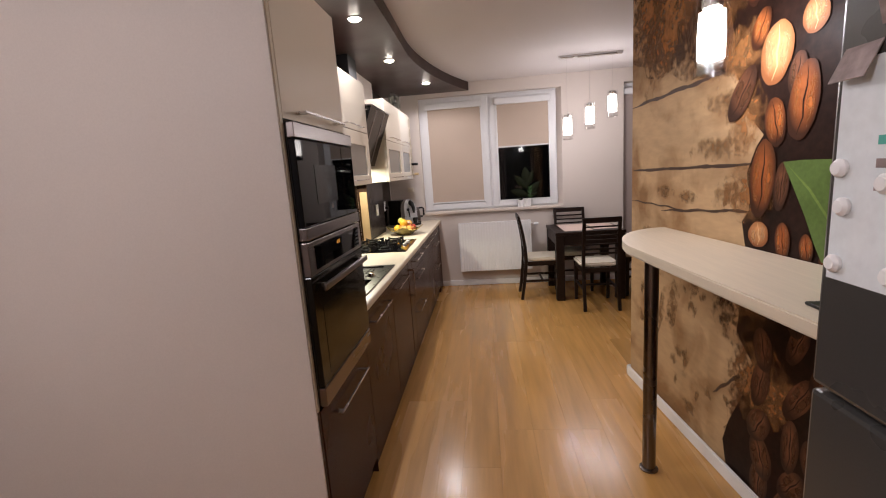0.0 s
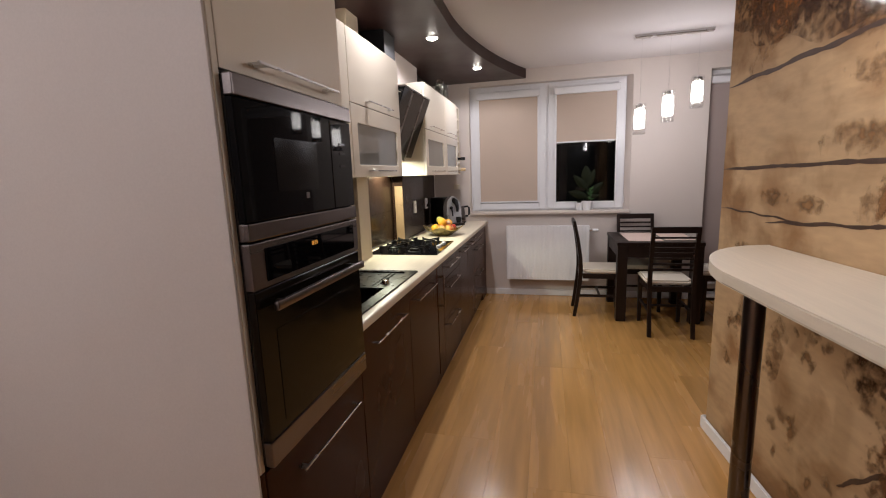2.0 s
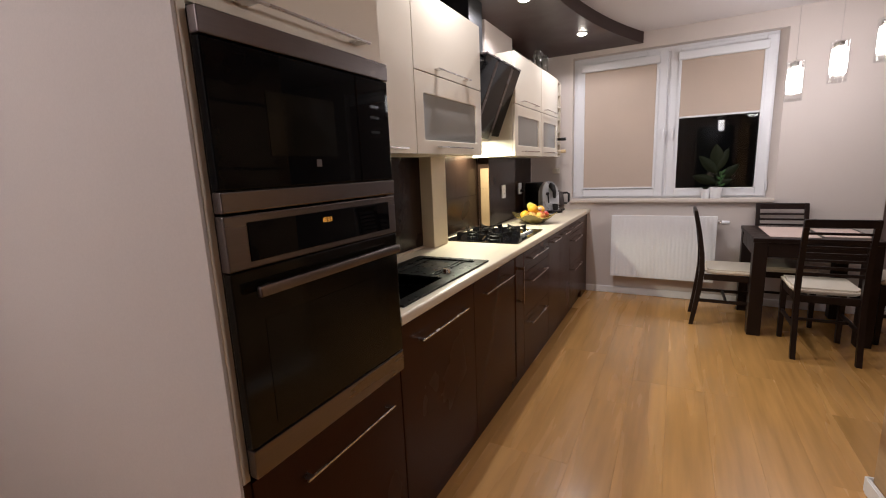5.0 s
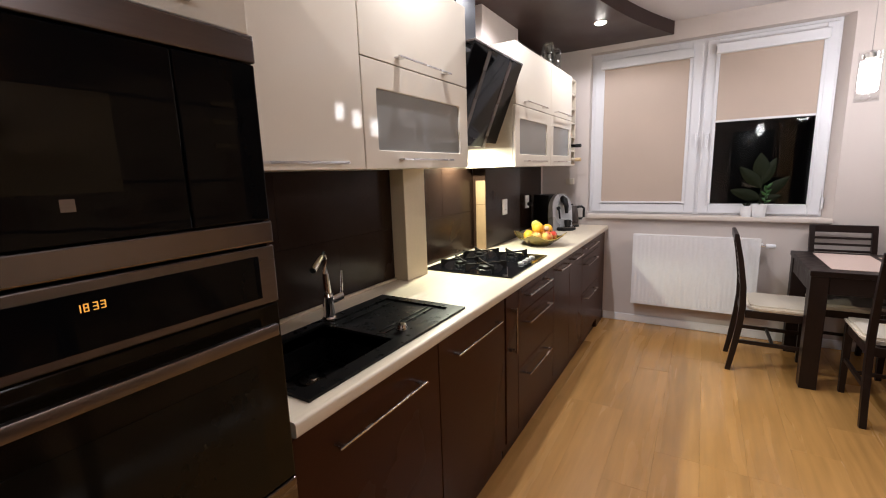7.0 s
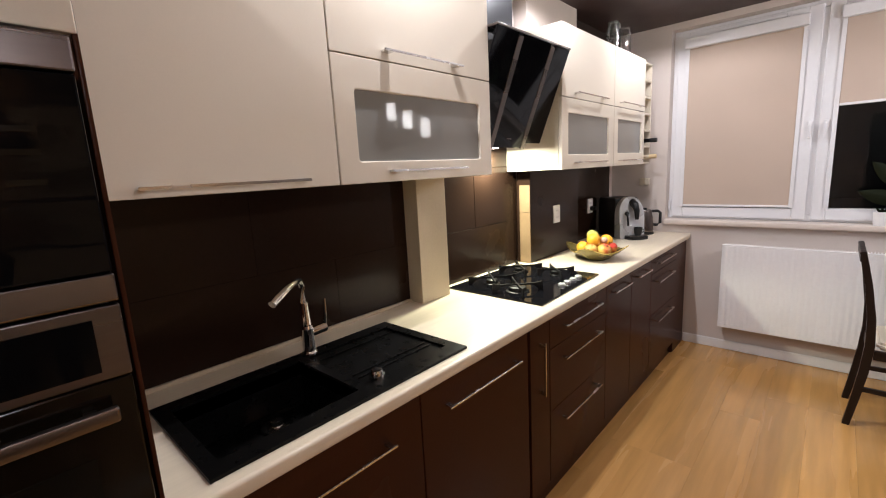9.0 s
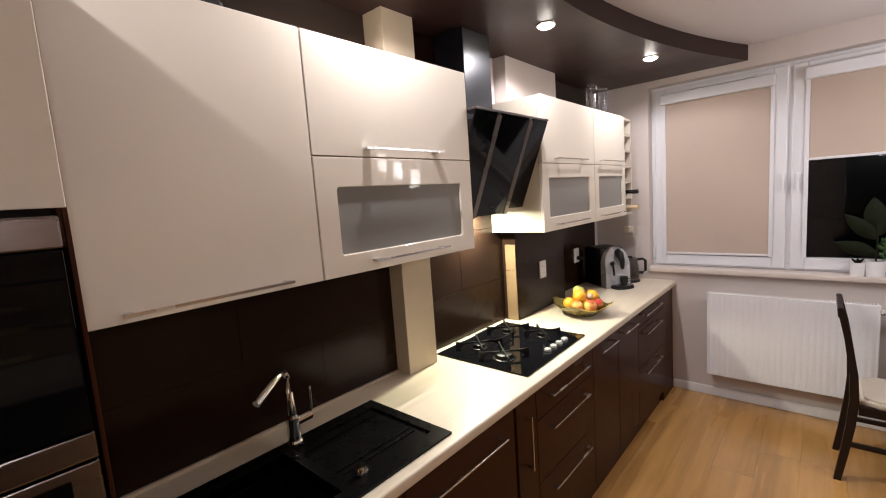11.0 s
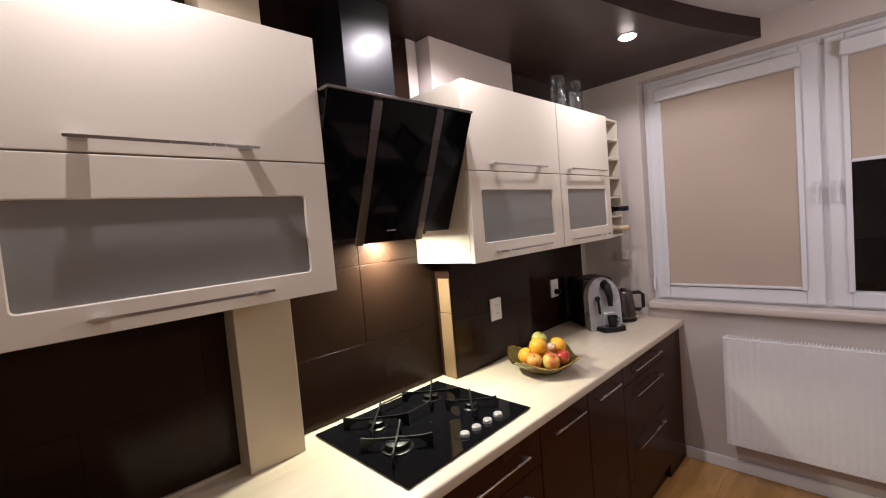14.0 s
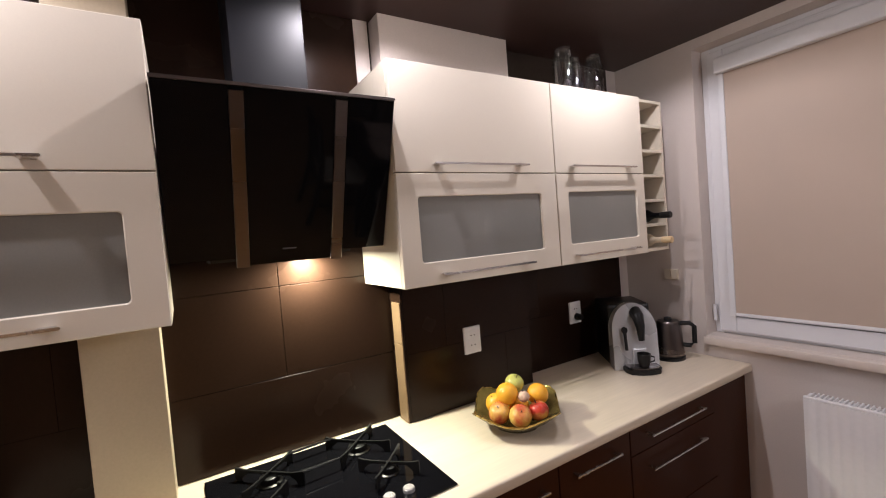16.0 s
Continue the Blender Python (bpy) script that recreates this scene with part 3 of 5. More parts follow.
for k, (u, z, a, b) in enumerate([(0.42, 1.29, 0.05, 0.035), (0.62, 1.27, 0.045, 0.04), (0.30, 0.78, 0.06, 0.08), (0.52, 0.68, 0.05, 0.10), (0.85, 1.50, 0.06, 0.10), (0.92, 1.68, 0.07, 0.09), (0.98, 1.30, 0.06, 0.08), (0.80, 2.10, 0.08, 0.10), (0.62, 2.33, 0.10, 0.08), (0.35, 2.38, 0.07, 0.06), (0.95, 0.86, 0.10, 0.09), (1.12, 0.72, 0.10, 0.12), (1.10, 0.40, 0.12, 0.10), (1.20, 0.16, 0.12, 0.12), (0.72, 0.86, 0.06, 0.05), (0.40, 0.60, 0.03, 0.12), (0.66, 0.40, 0.05, 0.03), (0.22, 1.05, 0.03, 0.04)]):
    mural_patch("plank_stain", blob(u, z, max(a, b) * 2.2, min(a, b) * 1.15, rs.uniform(-12, 12) if z > 1.0 else rs.uniform(60, 100), 44, 0.25, k + 50), STAIN if k < 9 or k > 13 else STAIN_DARK, 0.0013 + 0.00002 * k)
for k in range(34):
    u, z = rs.uniform(0.15, 1.15), rs.uniform(0.12, 0.92)
    mural_patch("plank_stain", blob(u, z, rs.uniform(0.015, 0.055), rs.uniform(0.02, 0.08), rs.uniform(0, 180), 24, 0.45, k + 90), STAIN, 0.00130 + 0.000006 * k)


# white skirting boards
def skirting(name, pts, h=0.07, t=0.016):
    bm = bmesh.new()
    for (ax, ay), (bx, by) in zip(pts, pts[1:]):
        d = Vector((bx - ax, by - ay)).normalized()
        nrm = Vector((d.y, -d.x)) * t
        prism([(ax, ay), (bx, by), (bx + nrm.x, by + nrm.y), (ax + nrm.x, ay + nrm.y)], 0.0, h, bm, 0.004)
    structure(name, bm, WHITE, "white skirting board")


skirting("baseboard_north", [(0.0, WALL_Y - 0.001), (2.28, WALL_Y - 0.001)])
skirting("baseboard_mural", [(wall_line(1.6) - 0.007, 1.60), (wall_line(-2.85) - 0.007, -2.85)])
skirting("baseboard_mural_end", [(wall_line(1.6) + 0.13, 1.612), (wall_line(1.6) - 0.02, 1.602)])
skirting("baseboard_east", [(5.399, 4.18), (5.399, -2.89)])

# flues and posts on the kitchen wall
structure("wall_post", box(WALL_X - 0.001, 1.742, 0.8805, -0.482, 1.922, SOFFIT + 0.002, 0.002), BEIGE_TILE, "narrow beige tiled post")
structure("wall_flue", box(WALL_X - 0.001, 2.690, 0.8805, -0.508, 3.31, SOFFIT + 0.002, 0.002), PAINT, "beige boxed-in flue")


# ---- kitchen: fitted units ----
def bar_handle(parent, a, b, out=0.027, foot=0.014, label="brushed steel bar handle", along=Vector((1, 0, 0))):
    """A square bar handle between a and b (on the front), standing out by its two feet."""
    a, b = Vector(a), Vector(b)
    o = along * out
    d = (b - a).normalized()
    side = d.cross(along).normalized()
    bm = bmesh.new()
    for s, e, w, h in ((a + o, b + o, 0.0034, 0.0040), (a + d * foot, a + d * foot + o, 0.0036, foot * 0.62), (b - d * foot, b - d * foot + o, 0.0036, foot * 0.62)):
        ax = (e - s).normalized()
        s1 = side
        s2 = ax.cross(s1).normalized()
        vs = []
        for p in (s, e):
            vs.append([bm.verts.new(p + s1 * w * i + s2 * h * j) for i, j in ((-1, -1), (1, -1), (1, 1), (-1, 1))])
        for k in range(4):
            bm.faces.new((vs[0][k], vs[0][(k + 1) % 4], vs[1][(k + 1) % 4], vs[1][k]))
        bm.faces.new(vs[0][::-1])
        bm.faces.new(vs[1])
    bmesh.ops.bevel(bm, geom=bm.edges[:], offset=0.0015, segments=2, affect="EDGES")
    return part("handle", bm, SATIN, parent, label)


def base_unit(y0, y1, fronts, label, group="base units along the wall"):
    """fronts: (z0, z1, handle) with handle (ya, yb, z) or, upright, (y, y, za, zb)."""
    u = thing("base_cabinet", (-0.3, (y0 + y1) / 2, 0), label, "cabinet", group)
    part("body", box(-0.575, y0 + 0.0008, 0.10, -0.022, y1 - 0.0008, 0.838 if y0 > 1 else 0.72), GAPSHADE, u)
    part("plinth", box(-0.50, y0 + 0.0006, 0.0, -0.022, y1 - 0.0006, 0.099), WENGE, u)
    for z0, z1, h in fronts:
        f = part("drawer_front" if len(fronts) > 1 else "door", box(-0.020, y0 + 0.002, z0, 0.0, y1 - 0.002, z1, 0.002), WENGE, u)
        if h:
            if len(h) == 3:
                bar_handle(f, (0, h[0], h[2]), (0, h[1], h[2]))
            else:
                bar_handle(f, (0, h[0], h[2]), (0, h[1], h[3]))
    return u


one = lambda h: [(0.085, 0.832, h)]
base_unit(0.6145, 1.235, one((0.728, 1.118, 0.750)), "dark brown gloss sink cabinet with one wide steel handle")
base_unit(1.235, 1.815, one((1.33, 1.73, 0.754)), "dark brown gloss cabinet with a horizontal steel handle")
base_unit(1.830, 1.985, one((1.90, 1.90, 0.535, 0.765)), "narrow dark brown pull-out cabinet with upright handle")
base_unit(1.985, 2.575, [(0.699, 0.832, (2.085, 2.472, 0.776)), (0.418, 0.696, (2.085, 2.472, 0.631)), (0.085, 0.415, (2.085, 2.472, 0.348))], "dark brown gloss drawer unit under the hob")
base_unit(2.575, 2.945, one((2.64, 2.88, 0.785)), "dark brown gloss cabinet with short steel handle")
base_unit(2.945, 3.305, one((3.0, 3.225, 0.787)), "dark brown gloss cabinet with short steel handle")
base_unit(3.305, 3.885, [(0.735, 0.832, (3.398, 3.768, 0.794)), (0.458, 0.732, (3.398, 3.768, 0.668)), (0.085, 0.455, (3.398, 3.768, 0.400))], "dark brown gloss drawer unit beside the window wall")
structure("trim_end_panel", box(-0.575, 3.887, 0.0, -0.004, 4.168, 0.838, 0.002), WENGE, "dark brown filler panel")
# strip coloured as the shade in the open gap between two units
structure("gap_shade_strip", box(-0.30, 1.8165, 0.0, -0.024, 1.8285, 0.838), GAPSHADE, "near-black strip holding the shade of the gap between units")

# worktop in one run, cut out for the sink bowl
bm = bmesh.new()
BX0, BX1, BY0, BY1 = -0.385, -0.075, 0.725, 1.085
CX, CY = [WALL_X, BX0, BX1, 0.006], [0.6145, BY0, BY1, 4.187]
for i in range(3):
    for j in range(3):
        if (i, j) != (1, 1):
            box(CX[i], CY[j], 0.842, CX[i + 1], CY[j + 1], 0.880, bm=bm)
bmesh.ops.remove_doubles(bm, verts=bm.verts[:], dist=1e-5)
seen, twin = {}, set()
for f in bm.faces:
    key = tuple(round(q, 4) for q in f.calc_center_median())
    if key in seen:
        twin |= {f, seen[key]}
    seen[key] = f
bmesh.ops.delete(bm, geom=list(twin), context="FACES_ONLY")
worktop = thing("worktop", (-0.3, 2.4, 0.842), "long cream speckled laminate worktop with rounded front", "worktop")
part("slab", bm, WORKTOP, worktop)
nose = [(0.0062, 0.880), (0.0125, 0.8797), (0.0160, 0.8783), (0.0180, 0.8760), (0.0190, 0.8725), (0.0192, 0.861), (0.0190, 0.8495), (0.0180, 0.8460), (0.0160, 0.8437), (0.0125, 0.8423), (0.0062, 0.842)]
bm = bmesh.new()
rows = [[bm.verts.new((x, y, z)) for x, z in nose] for y in (0.6145, 4.187)]
for k in range(11):
    bm.faces.new((rows[0][k], rows[0][(k + 1) % 11], rows[1][(k + 1) % 11], rows[1][k]))
bm.faces.new(rows[0])
bm.faces.new(rows[1])
part("front_edge", bm, WORKTOP, worktop)
structure("trim_upstand", box(WALL_X + 0.0375, 0.645, 0.8805, WALL_X + 0.051, 1.741, 0.893, 0.002), BEIGE_TILE, "slim cream sealing strip behind the sink")

# ---- oven tower ----
tower = thing("tall_cabinet", (-0.3, 0.32, 0), "tall cabinet housing oven and microwave, cream over dark brown", "cabinet")
part("side_panel", box(-0.58, 0.0, 0.69, -0.001, 0.018, 2.150, 0.0015), CREAM_IN, tower, "cream edged side panel")
part("side_panel", box(-0.58, 0.0, 0.0, -0.003, 0.018, 0.689, 0.0015), WENGE, tower)
part("side_panel", box(-0.58, 0.606, 0.0, -0.003, 0.613, 2.150, 0.0015), WENGE, tower)
part("carcass", box(-0.58, 0.019, 0.10, -0.10, 0.6055, 2.149), GAPSHADE, tower)
part("plinth", box(-0.50, 0.019, 0.0, -0.030, 0.612, 0.098), WENGE, tower)
d = part("upper_door", box(-0.020, 0.0195, 1.672, 0.0, 0.612, 2.150, 0.002), CREAM, tower, "gloss cream lift-up door")
bar_handle(d, (0, 0.106, 1.700), (0, 0.516, 1.700), 0.038, 0.028)
d = part("drawer_front", box(-0.020, 0.0195, 0.085, 0.0, 0.612, 0.683, 0.002), WENGE, tower, "dark brown gloss drawer")
bar_handle(d, (0, 0.149, 0.602), (0, 0.532, 0.602))

mw = thing("microwave", (-0.05, 0.32, 1.285), "built-in black glass microwave with brushed steel trims", "microwave")
part("body", box(-0.095, 0.036, 1.290, -0.0125, 0.600, 1.656), BLACK, mw)
part("upper_trim", box(-0.012, 0.0245, 1.612, 0.014, 0.609, 1.660, 0.003), STEEL, mw, "brushed steel trim")
part("lower_trim", box(-0.012, 0.0245, 1.284, 0.014, 0.609, 1.326, 0.003), STEEL, mw, "brushed steel trim")
part("side_frame", box(-0.030, 0.0285, 1.286, -0.0125, 0.0340, 1.658, 0.001), BLACK, mw, "black side frame")
door = part("door", box(-0.012, 0.0255, 1.328, 0.010, 0.460, 1.610, 0.003), MWGLASS, mw)
part("window", box(0.0102, 0.160, 1.395, 0.0112, 0.368, 1.530), WINDOWGLASS, door)
part("badge", box(0.0102, 0.292, 1.371, 0.0108, 0.309, 1.388, 0.0002), STEEL, door, "small grey square badge")
panel = part("control_panel", box(-0.012, 0.4615, 1.328, 0.010, 0.608, 1.610, 0.003), MWGLASS, mw)
for z in (1.46, 1.50, 1.53):
    part("button", box(0.0102, 0.515, z, 0.0118, 0.556, z + 0.008), WINDOWGLASS, panel)

oven = thing("oven", (-0.05, 0.32, 0.69), "built-in black glass oven with steel control strip", "oven")
part("body", box(-0.095, 0.036, 0.708, -0.0125, 0.600, 1.278), BLACK, oven)
part("side_frame", box(-0.030, 0.0285, 0.707, -0.0125, 0.0340, 1.277, 0.001), BLACK, oven, "black side frame")
cp = part("control_strip", box(-0.012, 0.0245, 1.166, 0.012, 0.609, 1.279, 0.003), STEEL, oven, "brushed steel control strip")
disp = part("display", box(0.0115, 0.076, 1.180, 0.0140, 0.572, 1.262, 0.001), MWGLASS, cp, "black glass display")
bm = bmesh.new()
for k, digit in enumerate("1833"):
    y = 0.287 + 0.009 * k + (0.002 if k > 1 else 0)
    if digit != "1":
        for dz in (0, 0.0050, 0.0100):
            box(0.0141, y, 1.235 + dz, 0.0146, y + 0.0062, 1.2364 + dz, bm=bm)
    for dy in (0, 0.0048) if digit == "8" else (0.0048,):
        box(0.01412, y + dy, 1.2351, 0.01462, y + dy + 0.0014, 1.2463, bm=bm)
part("clock_digits", bm, LEDORANGE, cp, "glowing orange clock digits")
od = part("door", box(-0.012, 0.0255, 0.775, 0.010, 0.608, 1.163, 0.003), OVENGLASS, oven)
part("window", box(0.0102, 0.095, 0.800, 0.0112, 0.545, 1.050), WINDOWGLASS, od)
part("lower_trim", box(-0.012, 0.0255, 0.705, 0.012, 0.608, 0.772, 0.003), STEEL, oven, "brushed steel trim")
bm = box(0.030, 0.066, 1.108, 0.044, 0.580, 1.132, 0.004)
for y in (0.10, 0.540):
    box(0.009, y, 1.113, 0.032, y + 0.016, 1.127, 0.002, bm)
part("handle", bm, STEEL, od, "wide brushed steel handle")
for appliance in (mw, oven):
    appliance.location += Vector((0.019, -0.0125, 0))


# ---- wall units ----
def framed_front(y0, y1, z0, z1, gy0, gy1, gz0, gz1):
    """A door leaf with a rounded cut-out for its pane."""
    bm = bmesh.new()
    xs = (-0.265, -0.245)
    ring = lambda a0, a1, b0, b1, r, x: [Vector((x, (a1 - r if c > 0 else a0 + r) + r * math.cos(t), (b1 - r if s > 0 else b0 + r) + r * math.sin(t))) for c, s, ts in ((1, 1, (0, 30, 60, 90)), (-1, 1, (90, 120, 150, 180)), (-1, -1, (180, 210, 240, 270)), (1, -1, (270, 300, 330, 360))) for t in map(radians, ts)]
    loops = [[bm.verts.new(p) for p in q] for q in (ring(y0, y1, z0, z1, 0.0015, xs[0]), ring(y0, y1, z0, z1, 0.0015, xs[1] - 0.002), ring(y0 + 0.002, y1 - 0.002, z0 + 0.002, z1 - 0.002, 0.0015, xs[1]), ring(gy0 - 0.003, gy1 + 0.003, gz0 - 0.003, gz1 + 0.003, 0.012, xs[1]), ring(gy0, gy1, gz0, gz1, 0.010, xs[1] - 0.003), ring(gy0, gy1, gz0, gz1, 0.010, xs[0]))]
    k = len(loops[0])
    for a, b in zip(loops, loops[1:] + loops[:1]):
        for i in range(k):
            bm.faces.new((a[i], a[(i + 1) % k], b[(i + 1) % k], b[i]))
    return bm


def wall_unit(y0, y1, label, glass=None, hs=()):
    u = thing("wall_cabinet", (-0.42, (y0 + y1) / 2, 1.425), label, "cabinet", "wall units")
    part("body", box(WALL_X + 0.013, y0 + 0.001, 1.427, -0.2665, y1 - 0.001, 2.150, 0.001), CREAM_IN, u)
    if glass:
        up = part("upper_door", box(-0.265, y0 + 0.0015, 1.797, -0.245, y1 - 0.0015, 2.150, 0.002), CREAM, u)
        lo = part("lower_door", framed_front(y0 + 0.0015, y1 - 0.0015, 1.426, 1.7935, *glass), CREAM, u)
        part("pane", box(-0.2585, glass[0] + 0.0003, glass[2] + 0.0003, -0.2545, glass[1] - 0.0003, glass[3] - 0.0003), FROST, lo, "frosted grey glass pane")
        bar_handle(up, (-0.245, hs[0], 1.822), (-0.245, hs[1], 1.822), 0.030, 0.026)
        bar_handle(lo, (-0.245, hs[0], 1.460), (-0.245, hs[1], 1.460), 0.030, 0.026)
    else:
        dr = part("door", box(-0.265, y0 + 0.0015, 1.426, -0.245, y1 - 0.0015, 2.150, 0.002), CREAM, u)
        bar_handle(dr, (-0.245, hs[0], 1.447), (-0.245, hs[1], 1.447))
    return u


wall_unit(0.6145, 1.205, "plain gloss cream wall cabinet above the sink", None, (0.702, 1.096))
wall_unit(1.207, 1.960, "gloss cream wall cabinet with a frosted glass flap", (1.283, 1.884, 1.492, 1.702), (1.385, 1.762))
wall_unit(2.582, 3.283, "gloss cream wall cabinet beside the hood, frosted flap", (2.656, 3.198, 1.503, 1.717), (2.713, 3.120))
wall_unit(3.285, 3.862, "gloss cream wall cabinet near the window, frosted flap", (3.352, 3.800, 1.508, 1.719), (3.355, 3.768))

rack = thing("wine_rack", (-0.42, 3.96, 1.425), "open cream wine rack at the end of the wall units", "rack")
part("side", box(-0.56, 3.864, 1.427, -0.262, 3.876, 2.150, 0.001), CREAM_IN, rack)
part("side", box(-0.56, 4.046, 1.427, -0.262, 4.058, 2.150, 0.001), CREAM_IN, rack)
for k in range(7):
    z = 1.427 + 0.118 * k
    part("shelf", box(-0.56, 3.877, z, -0.262, 4.045, z + 0.014, 0.001), CREAM_IN, rack)
part("back", box(-0.572, 3.864, 1.427, -0.561, 4.058, 2.150), CREAM_IN, rack)


def bottle(z, material, cap, label):
    b = thing("wine_bottle", (-0.35, 3.96, z), label, "bottle")
    prof = [(0.0, 0.0), (0.034, 0.002), (0.036, 0.01), (0.036, 0.17), (0.030, 0.20), (0.016, 0.225), (0.0135, 0.24), (0.0135, 0.285)]
    bm = lathe(prof)
    bmesh.ops.rotate(bm, verts=bm.verts[:], cent=(0, 0, 0), matrix=Matrix.Rotation(radians(90), 3, "Y"))
    bmesh.ops.translate(bm, verts=bm.verts[:], vec=(-0.50, 3.96, z + 0.037))
    part("glass", bm, material, b)
    part("cap", rod((-0.235, 3.96, z + 0.037), (-0.185, 3.96, z + 0.037), 0.0155, seg=16, bevel=0.002), cap, b)


bottle(1.5595, BLACKGLASS, BLACK, "dark wine bottle with black cap lying in the rack")
bottle(1.4415, BEIGE_TILE, CORK, "pale bottle with a cork lying in the rack")

# ---- cooker hood ----
hood = thing("cooker_hood", (-0.45, 2.262, 1.53), "slanted black glass cooker hood with two steel strips", "cooker hood")
TOP, BOT = Vector((-0.200, 0, 2.000)), Vector((-0.382, 0, 1.546))
slope = (BOT - TOP)
nrm = Vector((slope.z, 0, -slope.x)).normalized() * -1
if nrm.x < 0:
    nrm = -nrm


def hood_slab(y0, y1, s0, s1, thick, lift=0.0):
    bm = bmesh.new()
    pts = []
    for s in (s0, s1):
        p = TOP + slope * s + nrm * lift
        pts += [p, p - nrm * thick]
    lo = [bm.verts.new((p.x, y0, p.z)) for p in (pts[0], pts[1], pts[3], pts[2])]
    hi = [bm.verts.new((p.x, y1, p.z)) for p in (pts[0], pts[1], pts[3], pts[2])]
    bm.faces.new(lo)
    bm.faces.new(hi[::-1])
    for k in range(4):
        bm.faces.new((lo[k], hi[k], hi[(k + 1) % 4], lo[(k + 1) % 4]))
    bmesh.ops.bevel(bm, geom=bm.edges[:], offset=0.0015, segments=1, affect="EDGES")
    return bm


part("glass_wing", hood_slab(1.963, 2.124, 0.0, 0.95, 0.008), BLACKGLASS, hood)
part("glass_wing", hood_slab(2.434, 2.578, 0.0, 0.95, 0.008), BLACKGLASS, hood)
part("glass_front", hood_slab(2.161, 2.397, 0.0, 1.0, 0.008), BLACKGLASS, hood)
part("steel_strip", hood_slab(2.125, 2.160, 0.02, 1.01, 0.008, 0.002), STEEL, hood, "brushed steel strip")
part("steel_strip", hood_slab(2.398, 2.433, 0.02, 1.01, 0.008, 0.002), STEEL, hood, "brushed steel strip")
part("top_edge", box(-0.285, 1.961, 2.0005, -0.196, 2.579, 2.010, 0.001), STEEL, hood, "bright steel top edge")
bm = bmesh.new()
prof = [(-0.230, 1.985), (-0.400, 1.560), (-0.585, 1.560), (-0.585, 1.985)]
lo = [bm.verts.new((x, 1.975, z)) for x, z in prof]
hi = [bm.verts.new((x, 2.560, z)) for x, z in prof]
for v, (x, z) in zip(lo, prof):
    v.co.y = 2.06
for v, (x, z) in zip(hi, prof):
    v.co.y = 2.47
bm.faces.new(lo)
bm.faces.new(hi[::-1])
for k in range(4):
    bm.faces.new((lo[k], hi[k], hi[(k + 1) % 4], lo[(k + 1) % 4]))
part("body", bm, BLACK, hood)
part("chimney", box(-0.575, 2.163, 1.9865, -0.400, 2.380, SOFFIT - 0.001, 0.002), LACQUER, hood, "tall black chimney")
part("light_cover", box(-0.56, 2.33, 1.5525, -0.51, 2.39, 1.5585), BULB, hood, "lit hood lamp")
bm = box(-0.3668, 2.25, 1.585, -0.3655, 2.29, 1.589)
bmesh.ops.translate(bm, verts=bm.verts[:], vec=(0.0035, 0, 0))
part("badge", bm, STEEL, hood)

# ---- sink and tap ----
sink = thing("sink", (-0.23, 1.08, 0.88), "black composite sink with drainer set in the worktop", "sink")
xs = [-0.432, -0.385, -0.380, -0.335, -0.330, -0.125, -0.120, -0.080, -0.075, -0.022]
ys = [0.690, 0.725, 0.730, 1.080, 1.085, 1.112, 1.440, 1.478]


def sink_height(i, j):
    if 2 <= i <= 6 and j == 2:
        return 0.745
    if 1 <= i <= 7 and 1 <= j <= 3:
        return 0.757
    if 2 <= i <= 6 and j == 5:
        return 0.881
    return 0.8885


bm = stepped(xs, ys, sink_height)
k0 = [(-0.432, 0.690), (-0.022, 0.690), (-0.022, 1.478), (-0.432, 1.478)]
for (ax, ay), (bx, by) in zip(k0, k0[1:] + k0[:1]):
    bm.faces.new([bm.verts.new(c) for c in ((ax, ay, 0.8802), (bx, by, 0.8802), (bx, by, 0.8885), (ax, ay, 0.8885))])
bmesh.ops.remove_doubles(bm, verts=bm.verts[:], dist=1e-5)
part("basin", bm, GRANITE, sink)
for x in (-0.335, -0.165, -0.140):
    part("drainer_ridge", box(x - 0.003, 1.13, 0.8812, x + 0.003, 1.425, 0.8858, 0.001), GRANITE, sink)
part("drain", lathe([(0.0, 0.0), (0.040, 0.001), (0.044, 0.004), (0.034, 0.007), (0.020, 0.010), (0.018, 0.022), (0.0, 0.024)], (-0.325, 0.965, 0.7455), 24), CHROME, sink, "chrome drain strainer")
part("overflow_knob", lathe([(0.0, 0.0), (0.021, 0.0), (0.021, 0.006), (0.016, 0.020), (0.0, 0.022)], (-0.098, 1.165, 0.8887), 20), CHROME, sink, "chrome pop-up knob")

tap = thing("tap", (-0.41, 1.14, 0.888), "chrome kitchen mixer tap with side lever", "tap")
part("body", lathe([(0.0, 0), (0.026, 0.0), (0.026, 0.004), (0.021, 0.010), (0.0205, 0.085), (0.017, 0.095), (0.0, 0.096)], (-0.41, 1.14, 0.8888), 24), CHROME, tap)
spout = [(-0.41, 1.14, 0.985), (-0.412, 1.139, 1.06), (-0.41, 1.136, 1.115), (-0.398, 1.122, 1.138), (-0.37, 1.09, 1.142), (-0.335, 1.045, 1.136), (-0.312, 1.005, 1.122), (-0.303, 0.985, 1.112)]
part("spout", tube(spout, 0.013, 14, radii=[0.0145, 0.012, 0.0112, 0.0110, 0.0110, 0.0112, 0.0118, 0.0115]), CHROME, tap)
lv = part("lever_mount", rod((-0.41, 1.14, 0.955), (-0.402, 1.205, 0.962), 0.016, seg=18, bevel=0.003), CHROME, tap)
